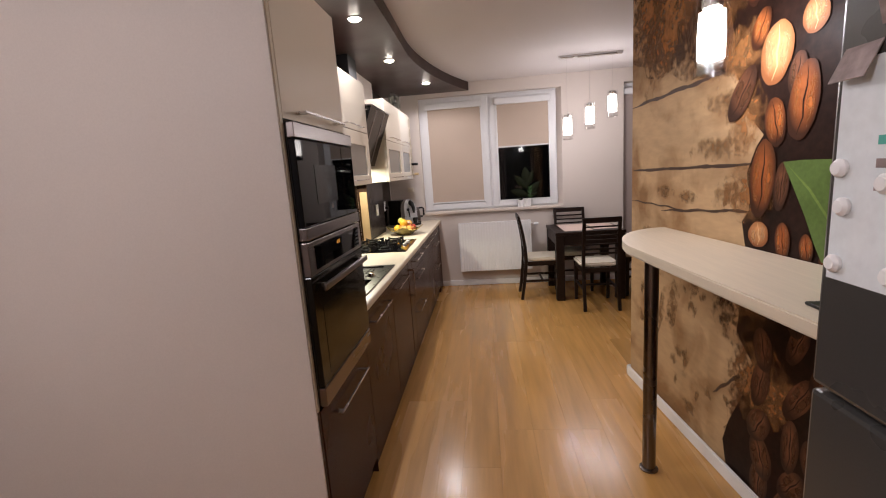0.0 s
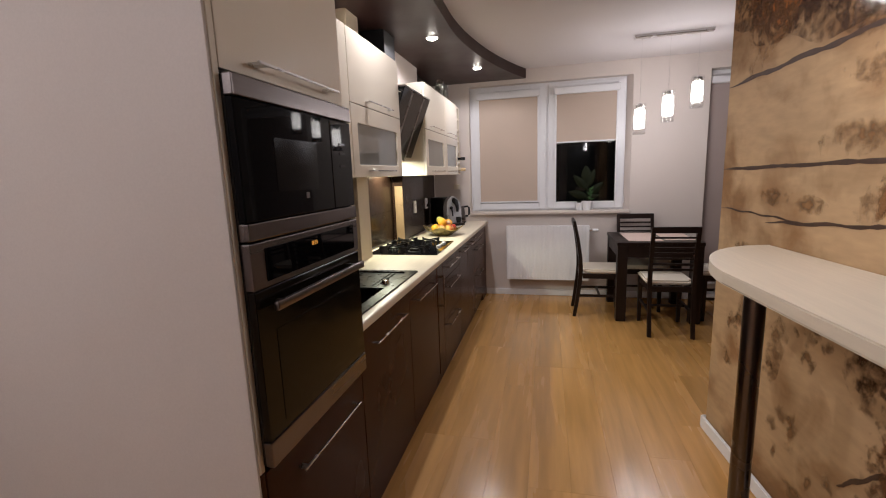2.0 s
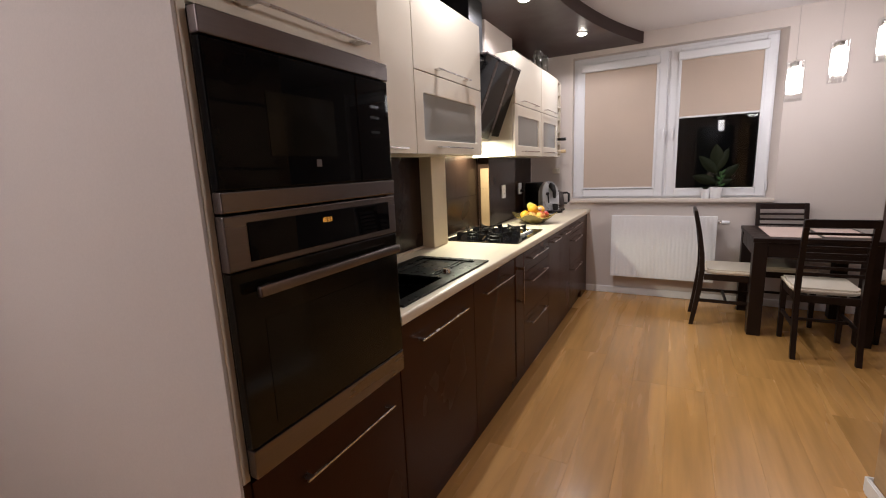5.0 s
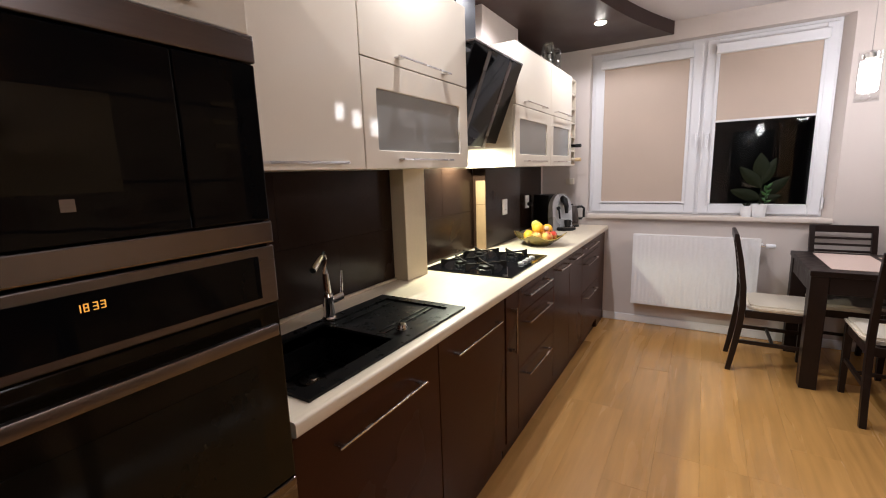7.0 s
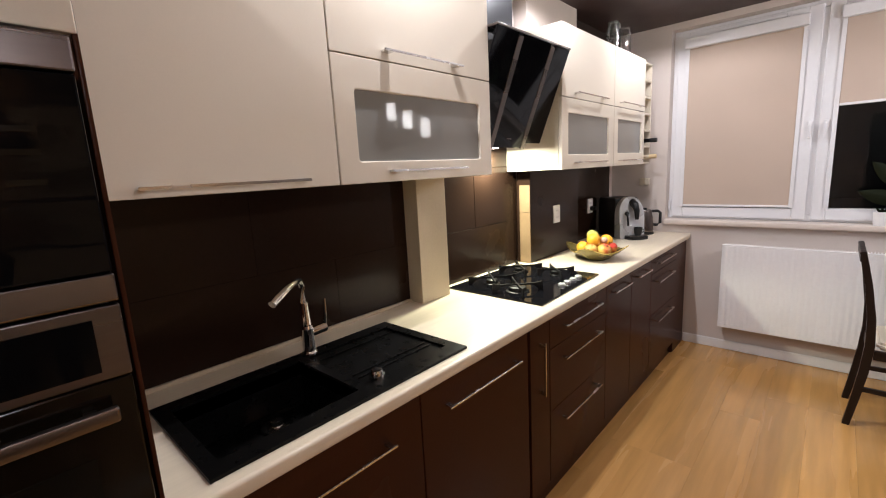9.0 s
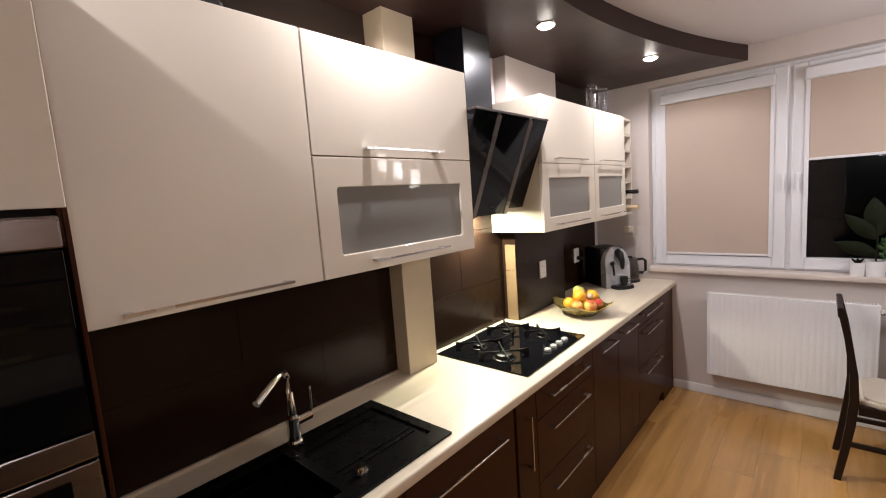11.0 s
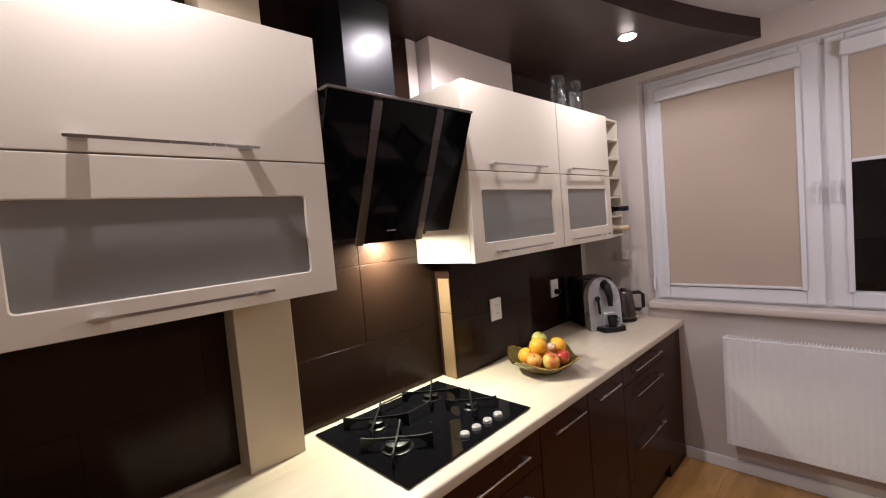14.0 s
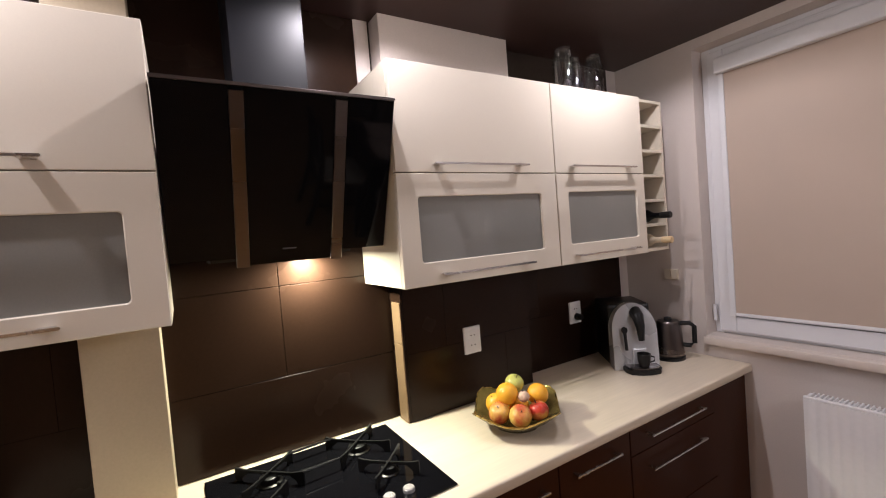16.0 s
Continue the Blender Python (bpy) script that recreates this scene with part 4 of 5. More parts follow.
part("lever", tube([(-0.402, 1.198, 0.962), (-0.401, 1.204, 1.0), (-0.40, 1.206, 1.058)], 0.006, 10, radii=[0.008, 0.006, 0.0045]), CHROME, lv)

# ---- gas hob ----
hob = thing("gas_hob", (-0.29, 2.295, 0.88), "black glass gas hob with iron pan supports", "hob")
part("glass_plate", prism([(-0.548, 1.992), (-0.036, 1.990), (-0.048, 2.600), (-0.548, 2.600)], 0.8805, 0.8875, bevel=0.002), BLACKGLASS, hob)
burners = [(-0.41, 2.160, 0.031), (-0.42, 2.442, 0.033), (-0.23, 2.110, 0.043), (-0.225, 2.468, 0.025)]
for bx, by, r in burners:
    b = part("burner", lathe([(0.0, 0.0), (r * 1.25, 0.0), (r * 1.25, 0.003), (r, 0.006), (r * 0.95, 0.018), (0.0, 0.018)], (bx, by, 0.8878), 26), RINGSTEEL, hob, "dark metal burner ring")
    part("burner_cap", lathe([(0.0, 0.0), (r * 0.92, 0.0), (r * 0.92, 0.003), (r * 0.8, 0.005), (0.0, 0.0055)], (bx, by, 0.9060), 26), IRON, b)


def support_arm(cx, cy, reach, a):
    """One upright iron blade, thin over the flame and deep at its foot."""
    bm = bmesh.new()
    d = Vector((math.cos(a), math.sin(a)))
    w = Vector((-d.y, d.x)) * 0.003
    rings = []
    for f, lo, hi in ((0.055, 0.915, 0.9225), (0.60, 0.914, 0.9235), (0.78, 0.900, 0.925), (0.82, 0.8878, 0.9255), (0.98, 0.8878, 0.929), (1.0, 0.8878, 0.926)):
        p = Vector((cx, cy)) + d * reach * f
        rings.append([bm.verts.new((p.x + k * w.x, p.y + k * w.y, z)) for k, z in ((-1, lo), (1, lo), (1, hi), (-1, hi))])
    for q, r in zip(rings, rings[1:]):
        for k in range(4):
            bm.faces.new((q[k], q[(k + 1) % 4], r[(k + 1) % 4], r[k]))
    bm.faces.new(rings[0][::-1])
    bm.faces.new(rings[-1])
    return bm


for (bx, by, r) in burners:
    reach = 0.118 if r > 0.028 else 0.098
    hub = part("pan_support", lathe([(0.0, 0.0), (0.0068, 0.0), (0.0068, 0.0085), (0.0, 0.0095)], (bx, by, 0.9145), 10), IRON, hob, "black iron pan support")
    for k in range(4):
        part("arm", support_arm(bx, by, reach, radians(45 + 90 * k)), IRON, hub)
for s in (-1, 1):
    part("support_rail", tube([(-0.41 + s * 0.068, 2.228, 0.9212), (-0.412 + s * 0.074, 2.242, 0.9212), (-0.418 + s * 0.074, 2.360, 0.9212), (-0.42 + s * 0.068, 2.374, 0.9212)], 0.0036, 6), IRON, hob)
for k in range(4):
    part("knob", lathe([(0.0, 0.0), (0.017, 0.0), (0.0165, 0.009), (0.014, 0.012), (0.0, 0.0125)], (-0.103, 2.295 + 0.0595 * k, 0.8878), 20), KNOB, hob, "small silver knob")


# ---- sockets ----
def socket(y, x, z0, z1, label):
    s = thing("wall_socket", (x, y, z0), label, "socket", "double sockets over the worktop")
    part("plate", box(x, y - 0.041, z0, x + 0.010, y + 0.041, z1, 0.003), WHITE, s)
    for zc in (z0 + 0.036, z1 - 0.036):
        ins = part("insert", rod((x + 0.0098, y, zc), (x + 0.0115, y, zc), 0.021, seg=22), WHITE, s)
        for dy in (-0.0085, 0.0085):
            part("pin_hole", rod((x + 0.0112, y + dy, zc), (x + 0.0121, y + dy, zc), 0.0028, seg=10), BLACK, ins)


socket(2.990, -0.4955, 1.088, 1.200, "white double socket on the brown tiles")
socket(3.712, -0.5875, 1.072, 1.184, "white double socket with a black plug beside it")
single("power_plug", rod((-0.5755, 3.712, 1.108), (-0.535, 3.712, 1.108), 0.018, 0.015, 16, bevel=0.003), BLACK, "black power plug sitting in the socket", "plug")

switch = thing("light_switch", (-0.333, WALL_Y - 0.012, 1.255), "small beige switch plate on the window wall", "switch")
part("plate", box(-0.372, WALL_Y - 0.010, 1.254, -0.296, WALL_Y - 0.0005, 1.310, 0.003), CREAM_IN, switch)
for k in range(2):
    part("rocker", box(-0.368 + 0.0355 * k, WALL_Y - 0.014, 1.258, -0.3355 + 0.0355 * k, WALL_Y - 0.0102, 1.306, 0.0015), CREAM_IN, switch)

# ---- fruit bowl ----
BC = Vector((-0.222, 2.976, 0.880))
bowl = thing("fruit_bowl", BC, "square smoked glass bowl with gilt rim, full of fruit", "bowl")
bm = bmesh.new()
K, half, rings = 32, 0.150, []
for lvl, (s, z) in enumerate([(0.0, 0.001), (0.46, 0.001), (0.50, 0.010), (0.7, 0.024), (0.88, 0.042), (1.0, 0.052), (1.0, 0.058), (0.86, 0.048), (0.68, 0.031), (0.42, 0.017), (0.0, 0.017)]):
    ring = []
    for k in range(K):
        a = 2 * math.pi * k / K
        c, q = math.cos(a), math.sin(a)
        r = 1 / (abs(c) ** 5 + abs(q) ** 5) ** 0.2
        corner = (abs(math.sin(2 * a))) ** 3
        ring.append(bm.verts.new(BC + Vector((half * s * r * c, half * s * r * q, z + 0.036 * corner * s * s))))
    rings.append(ring)
for q, w in zip(rings, rings[1:]):
    for k in range(K):
        bm.faces.new((q[k], q[(k + 1) % K], w[(k + 1) % K], w[k]))
bmesh.ops.remove_doubles(bm, verts=bm.verts[:], dist=1e-4)
bmesh.ops.rotate(bm, verts=bm.verts[:], cent=BC, matrix=Matrix.Rotation(radians(-41), 3, "Z"))
part("dish", bm, BOWL, bowl, sharp=1.2)
rim = []
for k in range(K + 1):
    a = 2 * math.pi * k / K
    c, q = math.cos(a), math.sin(a)
    r = 1 / (abs(c) ** 5 + abs(q) ** 5) ** 0.2
    p = Vector((half * r * c, half * r * q, 0.056 + 0.036 * abs(math.sin(2 * a)) ** 3))
    rim.append(BC + Matrix.Rotation(radians(-41), 3, "Z") @ p)
part("rim", tube(rim, 0.0028, 6), GOLD, bowl, "gilt rim")


def fruit(name, at, r, material, label, squash=0.94, dimple=True, seed=0):
    rnd = random.Random(seed)
    bm = bmesh.new()
    r *= 1.1
    bmesh.ops.create_uvsphere(bm, u_segments=20, v_segments=14, radius=r)
    for v in bm.verts:
        q = v.co / r
        d = 1.0
        if dimple:
            d -= 0.20 * math.exp(-((1 - abs(q.z)) / 0.06))
            d *= 1 + 0.05 * q.z
        v.co = Vector((q.x * r * d, q.y * r * d, q.z * r * d * squash))
    f = thing(name, at, label, name.split("_")[-1], "fruit in the bowl")
    rot = Euler((rnd.uniform(-0.6, 0.6), rnd.uniform(-0.6, 0.6), rnd.uniform(0, 6))).to_matrix()
    bmesh.ops.rotate(bm, verts=bm.verts[:], cent=(0, 0, 0), matrix=rot)
    bmesh.ops.translate(bm, verts=bm.verts[:], vec=at)
    part("flesh", bm, material, f, sharp=3)
    tip = Vector(at) + rot @ Vector((0, 0, r * squash * (0.80 if dimple else 0.97)))
    part("stalk", rod(tip, tip + rot @ Vector((0.002, 0, 0.014 if dimple else 0.003)), 0.0018, seg=6), SOIL, f)


F = lambda side, near, up: BC + Vector((0.656 * side + 0.755 * near, 0.755 * side - 0.656 * near, up + 0.008))
fruit("apple", F(-0.058, 0.050, 0.058), 0.035, APPLE_R, "red apple with a yellow cheek in the bowl", seed=1)
fruit("apple", F(0.014, 0.072, 0.056), 0.036, APPLE, "blushed yellow apple in the bowl", seed=2)
fruit("apple", F(0.078, 0.034, 0.057), 0.033, APPLE_R, "red apple in the bowl", seed=3)
fruit("orange", F(-0.074, -0.022, 0.064), 0.034, ORANGE, "ripe orange in the bowl", 0.97, False, 4)
fruit("orange", F(0.010, -0.008, 0.056), 0.034, ORANGE, "ripe orange low in the bowl", 0.97, False, 5)
fruit("orange", F(-0.028, 0.022, 0.116), 0.036, ORANGE, "ripe orange on top of the pile", 0.97, False, 6)
fruit("orange", F(0.080, -0.034, 0.092), 0.036, ORANGE, "ripe orange at the bowl's edge", 0.97, False, 8)
fruit("apple", F(-0.002, -0.045, 0.128), 0.032, APPLE_G, "green apple on top of the pile", seed=7)
# the small pale bulb is garlic, though its name reads walnut
fruit("walnut", F(0.030, 0.036, 0.110), 0.019, GARLIC, "pale wrinkled garlic bulb among the fruit", 0.9, False, 9)

# ---- coffee machine ----
cm = thing("coffee_machine", (-0.34, 3.80, 0.88), "silver and black automatic coffee machine on the worktop", "coffee machine")
part("body", box(-0.598, 3.682, 0.8805, -0.335, 3.925, 1.190, 0.014), BLACK, cm, "black body")
bm = bmesh.new()
arch = [(math.cos(a), math.sin(a)) for a in [math.pi * k / 18 for k in range(19)]]
lo, hi = [], []
for c, s in [(1, -2.2)] + arch + [(-1, -2.2)]:
    yy = 3.805 + 0.125 * c
    zz = 1.070 + 0.132 * s if s > -1 else 0.8815
    lo.append(bm.verts.new((-0.334, yy, zz)))
    hi.append(bm.verts.new((-0.262 + (0.012 if s < 0 else -0.03 * s), yy, zz)))
bm.faces.new(hi)
bm.faces.new(lo[::-1])
for k in range(len(lo)):
    bm.faces.new((lo[k], lo[(k + 1) % len(lo)], hi[(k + 1) % len(lo)], hi[k]))
part("front_shell", bm, SILVER, cm, "silver arched front", sharp=0.5)
part("cup_niche", box(-0.262, 3.785, 0.905, -0.2475, 3.865, 0.985, 0.006), SILVER, cm)
part("spout", tube([(-0.285, 3.822, 1.155), (-0.245, 3.822, 1.140), (-0.222, 3.824, 1.095), (-0.220, 3.826, 1.030)], 0.03, 12, radii=[0.034, 0.032, 0.024, 0.016]), BLACK, cm)
part("steam_knob", rod((-0.262, 3.745, 1.075), (-0.235, 3.742, 1.080), 0.016, seg=14, bevel=0.003), BLACK, cm)
part("steam_pipe", tube([(-0.238, 3.742, 1.07), (-0.228, 3.742, 1.02), (-0.226, 3.744, 0.985)], 0.009, 8), BLACK, cm)
part("drip_tray", prism([(-0.262, 3.725), (-0.205, 3.725), (-0.165, 3.745), (-0.150, 3.80), (-0.150, 3.845), (-0.165, 3.90), (-0.205, 3.922), (-0.262, 3.922)], 0.8805, 0.904, bevel=0.003), BLACK, cm)
part("tray_grid", prism([(-0.258, 3.735), (-0.205, 3.737), (-0.172, 3.755), (-0.160, 3.80), (-0.160, 3.845), (-0.172, 3.89), (-0.205, 3.912), (-0.258, 3.912)], 0.9045, 0.909, bevel=0.001), STEEL, cm)
cup = thing("coffee_cup", (-0.205, 3.826, 0.909), "black coffee cup on the drip tray", "cup")
part("vessel", lathe([(0.0, 0.0), (0.026, 0.0), (0.034, 0.03), (0.036, 0.062), (0.033, 0.062), (0.030, 0.03), (0.0, 0.006)], (-0.203, 3.826, 0.9094), 22), BLACK, cup)
part("handle", tube([(-0.203, 3.861, 0.958), (-0.203, 3.882, 0.952), (-0.203, 3.884, 0.934), (-0.203, 3.858, 0.928)], 0.004, 8), BLACK, cup)

turn = pose(-0.345, 3.815, 0.8805, 0, 0, -36) @ Matrix.Diagonal((0.86, 0.82, 0.97, 1)) @ Matrix.Translation((0.34, -3.80, -0.8805))
cm.matrix_basis = turn @ Matrix.Translation((-0.34, 3.80, 0.88))
cup.matrix_basis = turn @ Matrix.Translation((-0.205, 3.826, 0.909))

kettle = thing("kettle", (-0.25, 4.06, 0.88), "brushed steel kettle with black handle", "kettle")
part("vessel", lathe([(0.0, 0.0), (0.066, 0.0), (0.069, 0.012), (0.062, 0.11), (0.052, 0.165), (0.048, 0.170), (0.0, 0.172)], (-0.28, 4.035, 0.8995), 28), STEEL, kettle)
part("base", lathe([(0.0, 0.0), (0.072, 0.0), (0.072, 0.014), (0.0, 0.0185)], (-0.28, 4.035, 0.8805), 28), BLACK, kettle)
part("lid_knob", lathe([(0.0, 0.0), (0.018, 0.0), (0.016, 0.014), (0.0, 0.016)], (-0.28, 4.035, 1.0716), 16), BLACK, kettle)
part("handle", tube([(-0.232, 4.058, 1.058), (-0.195, 4.078, 1.060), (-0.178, 4.086, 1.045), (-0.178, 4.086, 0.965), (-0.195, 4.078, 0.950), (-0.226, 4.060, 0.952)], 0.011, 10), BLACK, kettle, "black loop handle")


# ---- jars on the wall units ----
def jar(x, y, r, h):
    j = thing("glass_jar", (x, y, 2.1505), "clear swing-top glass jar standing on the wall cabinet", "jar", "jars on the cabinet")
    part("glass", lathe([(0.0, 0.0), (r, 0.0), (r * 1.02, 0.01), (r, h * 0.70), (r * 0.72, h * 0.82), (r * 0.72, h * 0.88), (r * 0.66, h * 0.88), (r * 0.66, h * 0.82), (r * 0.92, h * 0.68), (r * 0.93, 0.012), (0.0, 0.008)], (x, y, 2.1507), 22), CLEAR, j)
    part("lid", lathe([(0.0, 0.0), (r * 0.76, 0.0), (r * 0.74, h * 0.06), (r * 0.3, h * 0.11), (0.0, h * 0.115)], (x, y, 2.1510 + h * 0.885), 20), CLEAR, j)
    part("clasp", tube([(x + r * 0.75, y, 2.15 + h * 0.80), (x + r * 0.95, y, 2.15 + h * 0.70), (x + r * 0.80, y, 2.15 + h * 0.95)], 0.0022, 6), SATIN, j)


jar(-0.33, 3.465, 0.046, 0.20)
jar(-0.36, 3.560, 0.040, 0.18)
jar(-0.33, 3.665, 0.042, 0.20)

# black set-top tray on the first wall unit
tray = thing("serving_tray", (-0.40, 0.86, 2.1505), "black serving tray with a bright rim on the wall cabinet", "tray")
part("dish", prism([(-0.56, 0.70), (-0.285, 0.70), (-0.27, 0.715), (-0.27, 1.005), (-0.285, 1.02), (-0.56, 1.02)], 2.1506, 2.186, bevel=0.012), BLACK, tray)
part("rim", tube([(-0.285, 0.71, 2.187), (-0.273, 0.722, 2.187), (-0.273, 0.998, 2.187), (-0.285, 1.010, 2.187), (-0.55, 1.010, 2.187)], 0.003, 8), SATIN, tray, "bright metal rim")

# ---- window, blinds, sill ----
win = tagged(new("window_1"), label="white plastic double window with roller blinds, night outside", kind="structure")
win.location = (0.69, 4.27, 0.985)
FY0, FY1 = 4.262, 4.335


def frame_ring(x0, x1, z0, z1, w, y0, y1, bevel=0.004):
    bm = bmesh.new()
    box(x0, y0, z0, x0 + w, y1, z1, bevel, bm)
    box(x1 - w, y0, z0, x1, y1, z1, bevel, bm)
    box(x0 + w - 0.001, y0 + 0.0006, z0, x1 - w + 0.001, y1 - 0.0006, z0 + w, bevel, bm)
    box(x0 + w - 0.001, y0 + 0.0006, z1 - w, x1 - w + 0.001, y1 - 0.0006, z1, bevel, bm)
    return bm


part("window_frame", frame_ring(-0.171, 1.5145, 0.986, 2.384, 0.045, FY0 + 0.012, FY1), PVC, win)
part("mullion", box(0.668, FY0 + 0.012, 1.032, 0.732, FY1, 2.338, 0.004), PVC, win)
for x0, x1 in ((-0.142, 0.684), (0.709, 1.502)):
    s = part("sash", frame_ring(x0, x1, 1.000, 2.360, 0.076, FY0 - 0.006, FY1 - 0.012, 0.006), PVC, win)
    g = part("pane", box(x0 + 0.07, 4.300, 1.08, x1 - 0.07, 4.306, 2.29), PANE, s, "dark night window pane")
    g.visible_shadow = False
for x, zz in ((0.668, 1.62), (0.745, 1.62)):
    h = part("window_handle", box(x - 0.012, FY0 - 0.022, zz - 0.03, x + 0.012, FY0 - 0.0065, zz + 0.03, 0.004), PVC, win)
    part("lever", box(x - 0.007, FY0 - 0.036, zz - 0.085, x + 0.007, FY0 - 0.0225, zz + 0.010, 0.003), PVC, h)
part("trickle_vent", box(0.10, FY0 - 0.022, 2.322, 0.50, FY0 - 0.0065, 2.345, 0.004), PVC, win)
part("hinge", rod((-0.158, FY0 - 0.012, 1.05), (-0.158, FY0 - 0.012, 1.13), 0.008, seg=10), PVC, win)
part("hinge", rod((1.508, FY0 - 0.012, 1.05), (1.508, FY0 - 0.012, 1.13), 0.008, seg=10), PVC, win)
structure("window_reveal", prism([(1.5155, 4.268), (1.5645, 4.1915), (1.5645, 4.36), (1.5155, 4.36)], 0.9855, 2.3845), PAINT, "splayed plaster reveal beside the window")
structure("windowsill", box(-0.171, WALL_Y - 0.045, 0.948, 1.563, FY0 + 0.011, 0.984, 0.006), SILL, "cream stone-look window sill")


def blind(x0, x1, z0, label):
    b = thing("roller_blind", ((x0 + x1) / 2, 4.25, z0), label, "roller blind", "blinds in the kitchen window")
    part("cassette", box(x0 - 0.03, 4.212, 2.242, x1 + 0.03, 4.2555, 2.316, 0.008), PVC, b, "white blind cassette")
    part("fabric", box(x0, 4.2505, z0 + 0.016, x1, 4.2525, 2.275), BLIND, b)
    part("bottom_bar", box(x0, 4.246, z0, x1, 4.2555, z0 + 0.016, 0.003), PVC, b)
    part("guide", box(x0 - 0.024, 4.244, 1.078, x0 - 0.0005, 4.2555, 2.262, 0.002), PVC, b)
    part("guide", box(x1 + 0.0005, 4.244, 1.078, x1 + 0.024, 4.2555, 2.262, 0.002), PVC, b)


blind(-0.062, 0.590, 1.081, "beige fabric roller blind drawn fully down")
blind(0.797, 1.416, 1.726, "beige fabric roller blind drawn halfway down")

door2 = tagged(new("door_1"), label="white framed balcony door behind a blind coloured as in shade", kind="structure")
door2.location = (2.74, 4.3, 0.03)
part("door_frame", frame_ring(2.288, 3.197, 0.032, 2.373, 0.06, 4.30, 4.37), PVC, door2)
part("sash", frame_ring(2.335, 3.150, 0.075, 2.330, 0.085, 4.288, 4.36, 0.006), PVC, door2)
g = part("pane", box(2.41, 4.325, 0.15, 3.07, 4.331, 2.26), PANE, door2)
g.visible_shadow = False
b2 = thing("roller_blind", (2.74, 4.27, 0.15), "roller blind drawn down over the balcony door, recess shade put into its taupe", "roller blind")
part("cassette", box(2.300, 4.222, 2.236, 3.180, 4.282, 2.305, 0.008), PVC, b2, "white blind cassette")
part("fabric", box(2.302, 4.262, 0.17, 3.180, 4.264, 2.245), BLIND_SHADED, b2)
part("bottom_bar", box(2.302, 4.257, 0.15, 3.180, 4.269, 0.168, 0.003), PVC, b2)

# night outside
structure("ground", box(-60, 4.6, -8.2, 60, 120, -8.0), NIGHT, "dark ground outside")
structure("backdrop", box(-80, 118, -8, 80, 119, 40), NIGHT, "night sky and distance")
for k in range(4):
    sl = thing("street_lamp", (26 + 1.9 * k, 80, -8), "distant lit street lamp seen through the window", "street lamp", "lamps far outside")
    part("post", rod((26.3 + 1.9 * k, 80.15, -8.0), (26.3 + 1.9 * k, 80.15, 3.0), 0.08, seg=8), NIGHT, sl)
    part("head", box(26 + 1.9 * k, 80, 3.0, 26.6 + 1.9 * k, 80.3, 3.25, 0.08), LAMPFAR, sl, "glowing lamp head")

# ---- radiator ----
rad = thing("radiator", (0.70, 4.1, 0.21), "white ribbed panel radiator under the window", "radiator")
bm = bmesh.new()
prof = [(0.250, 4.078), (0.250, 4.064)]
for k in range(27):
    x = 0.2585 + 0.0339 * k
    prof += [(x, 4.0625), (x + 0.006, 4.0605), (x + 0.020, 4.0605), (x + 0.026, 4.0625)]
prof = [q for q in prof if q[0] < 1.146] + [(1.150, 4.064), (1.150, 4.078)]
prism(prof, 0.212, 0.818, bm)
for k in range(26):
    x = 0.2695 + 0.0339 * k
    box(x - 0.008, 4.0585, 0.236, x + 0.008, 4.0608, 0.246, 0.001, bm, 1)
part("front_panel", bm, WHITE, rad)
part("back_panel", box(0.255, 4.138, 0.215, 1.145, 4.150, 0.815, 0.003), WHITE, rad)
for x in (0.250, 1.1405):
    part("side_cover", box(x, 4.0785, 0.214, x + 0.0095, 4.1375, 0.822, 0.003), WHITE, rad)
bm = bmesh.new()
for k in range(60):
    x = 0.262 + 0.0148 * k
    box(x, 4.0790, 0.8185, x + 0.005, 4.1370, 0.8265, bm=bm)
part("top_grille", bm, WHITE, rad)
part("top_rim", box(0.250, 4.062, 0.8182, 1.150, 4.0775, 0.829, 0.003), WHITE, rad)
part("bracket", box(0.40, 4.1505, 0.40, 0.44, 4.1885, 0.70, 0.002), WHITE, rad)
part("bracket", box(0.98, 4.1505, 0.40, 1.02, 4.1885, 0.70, 0.002), WHITE, rad)
v = part("valve", rod((1.1505, 4.108, 0.770), (1.185, 4.108, 0.770), 0.010, seg=14), CHROME, rad)
part("valve_head", rod((1.185, 4.108, 0.770), (1.245, 4.108, 0.770), 0.019, 0.016, 18, bevel=0.004), WHITE, v, "white thermostat head")
part("pipe", tube([(1.168, 4.110, 0.770), (1.168, 4.150, 0.770), (1.168, 4.189, 0.770)], 0.009, 10), WHITE, rad)

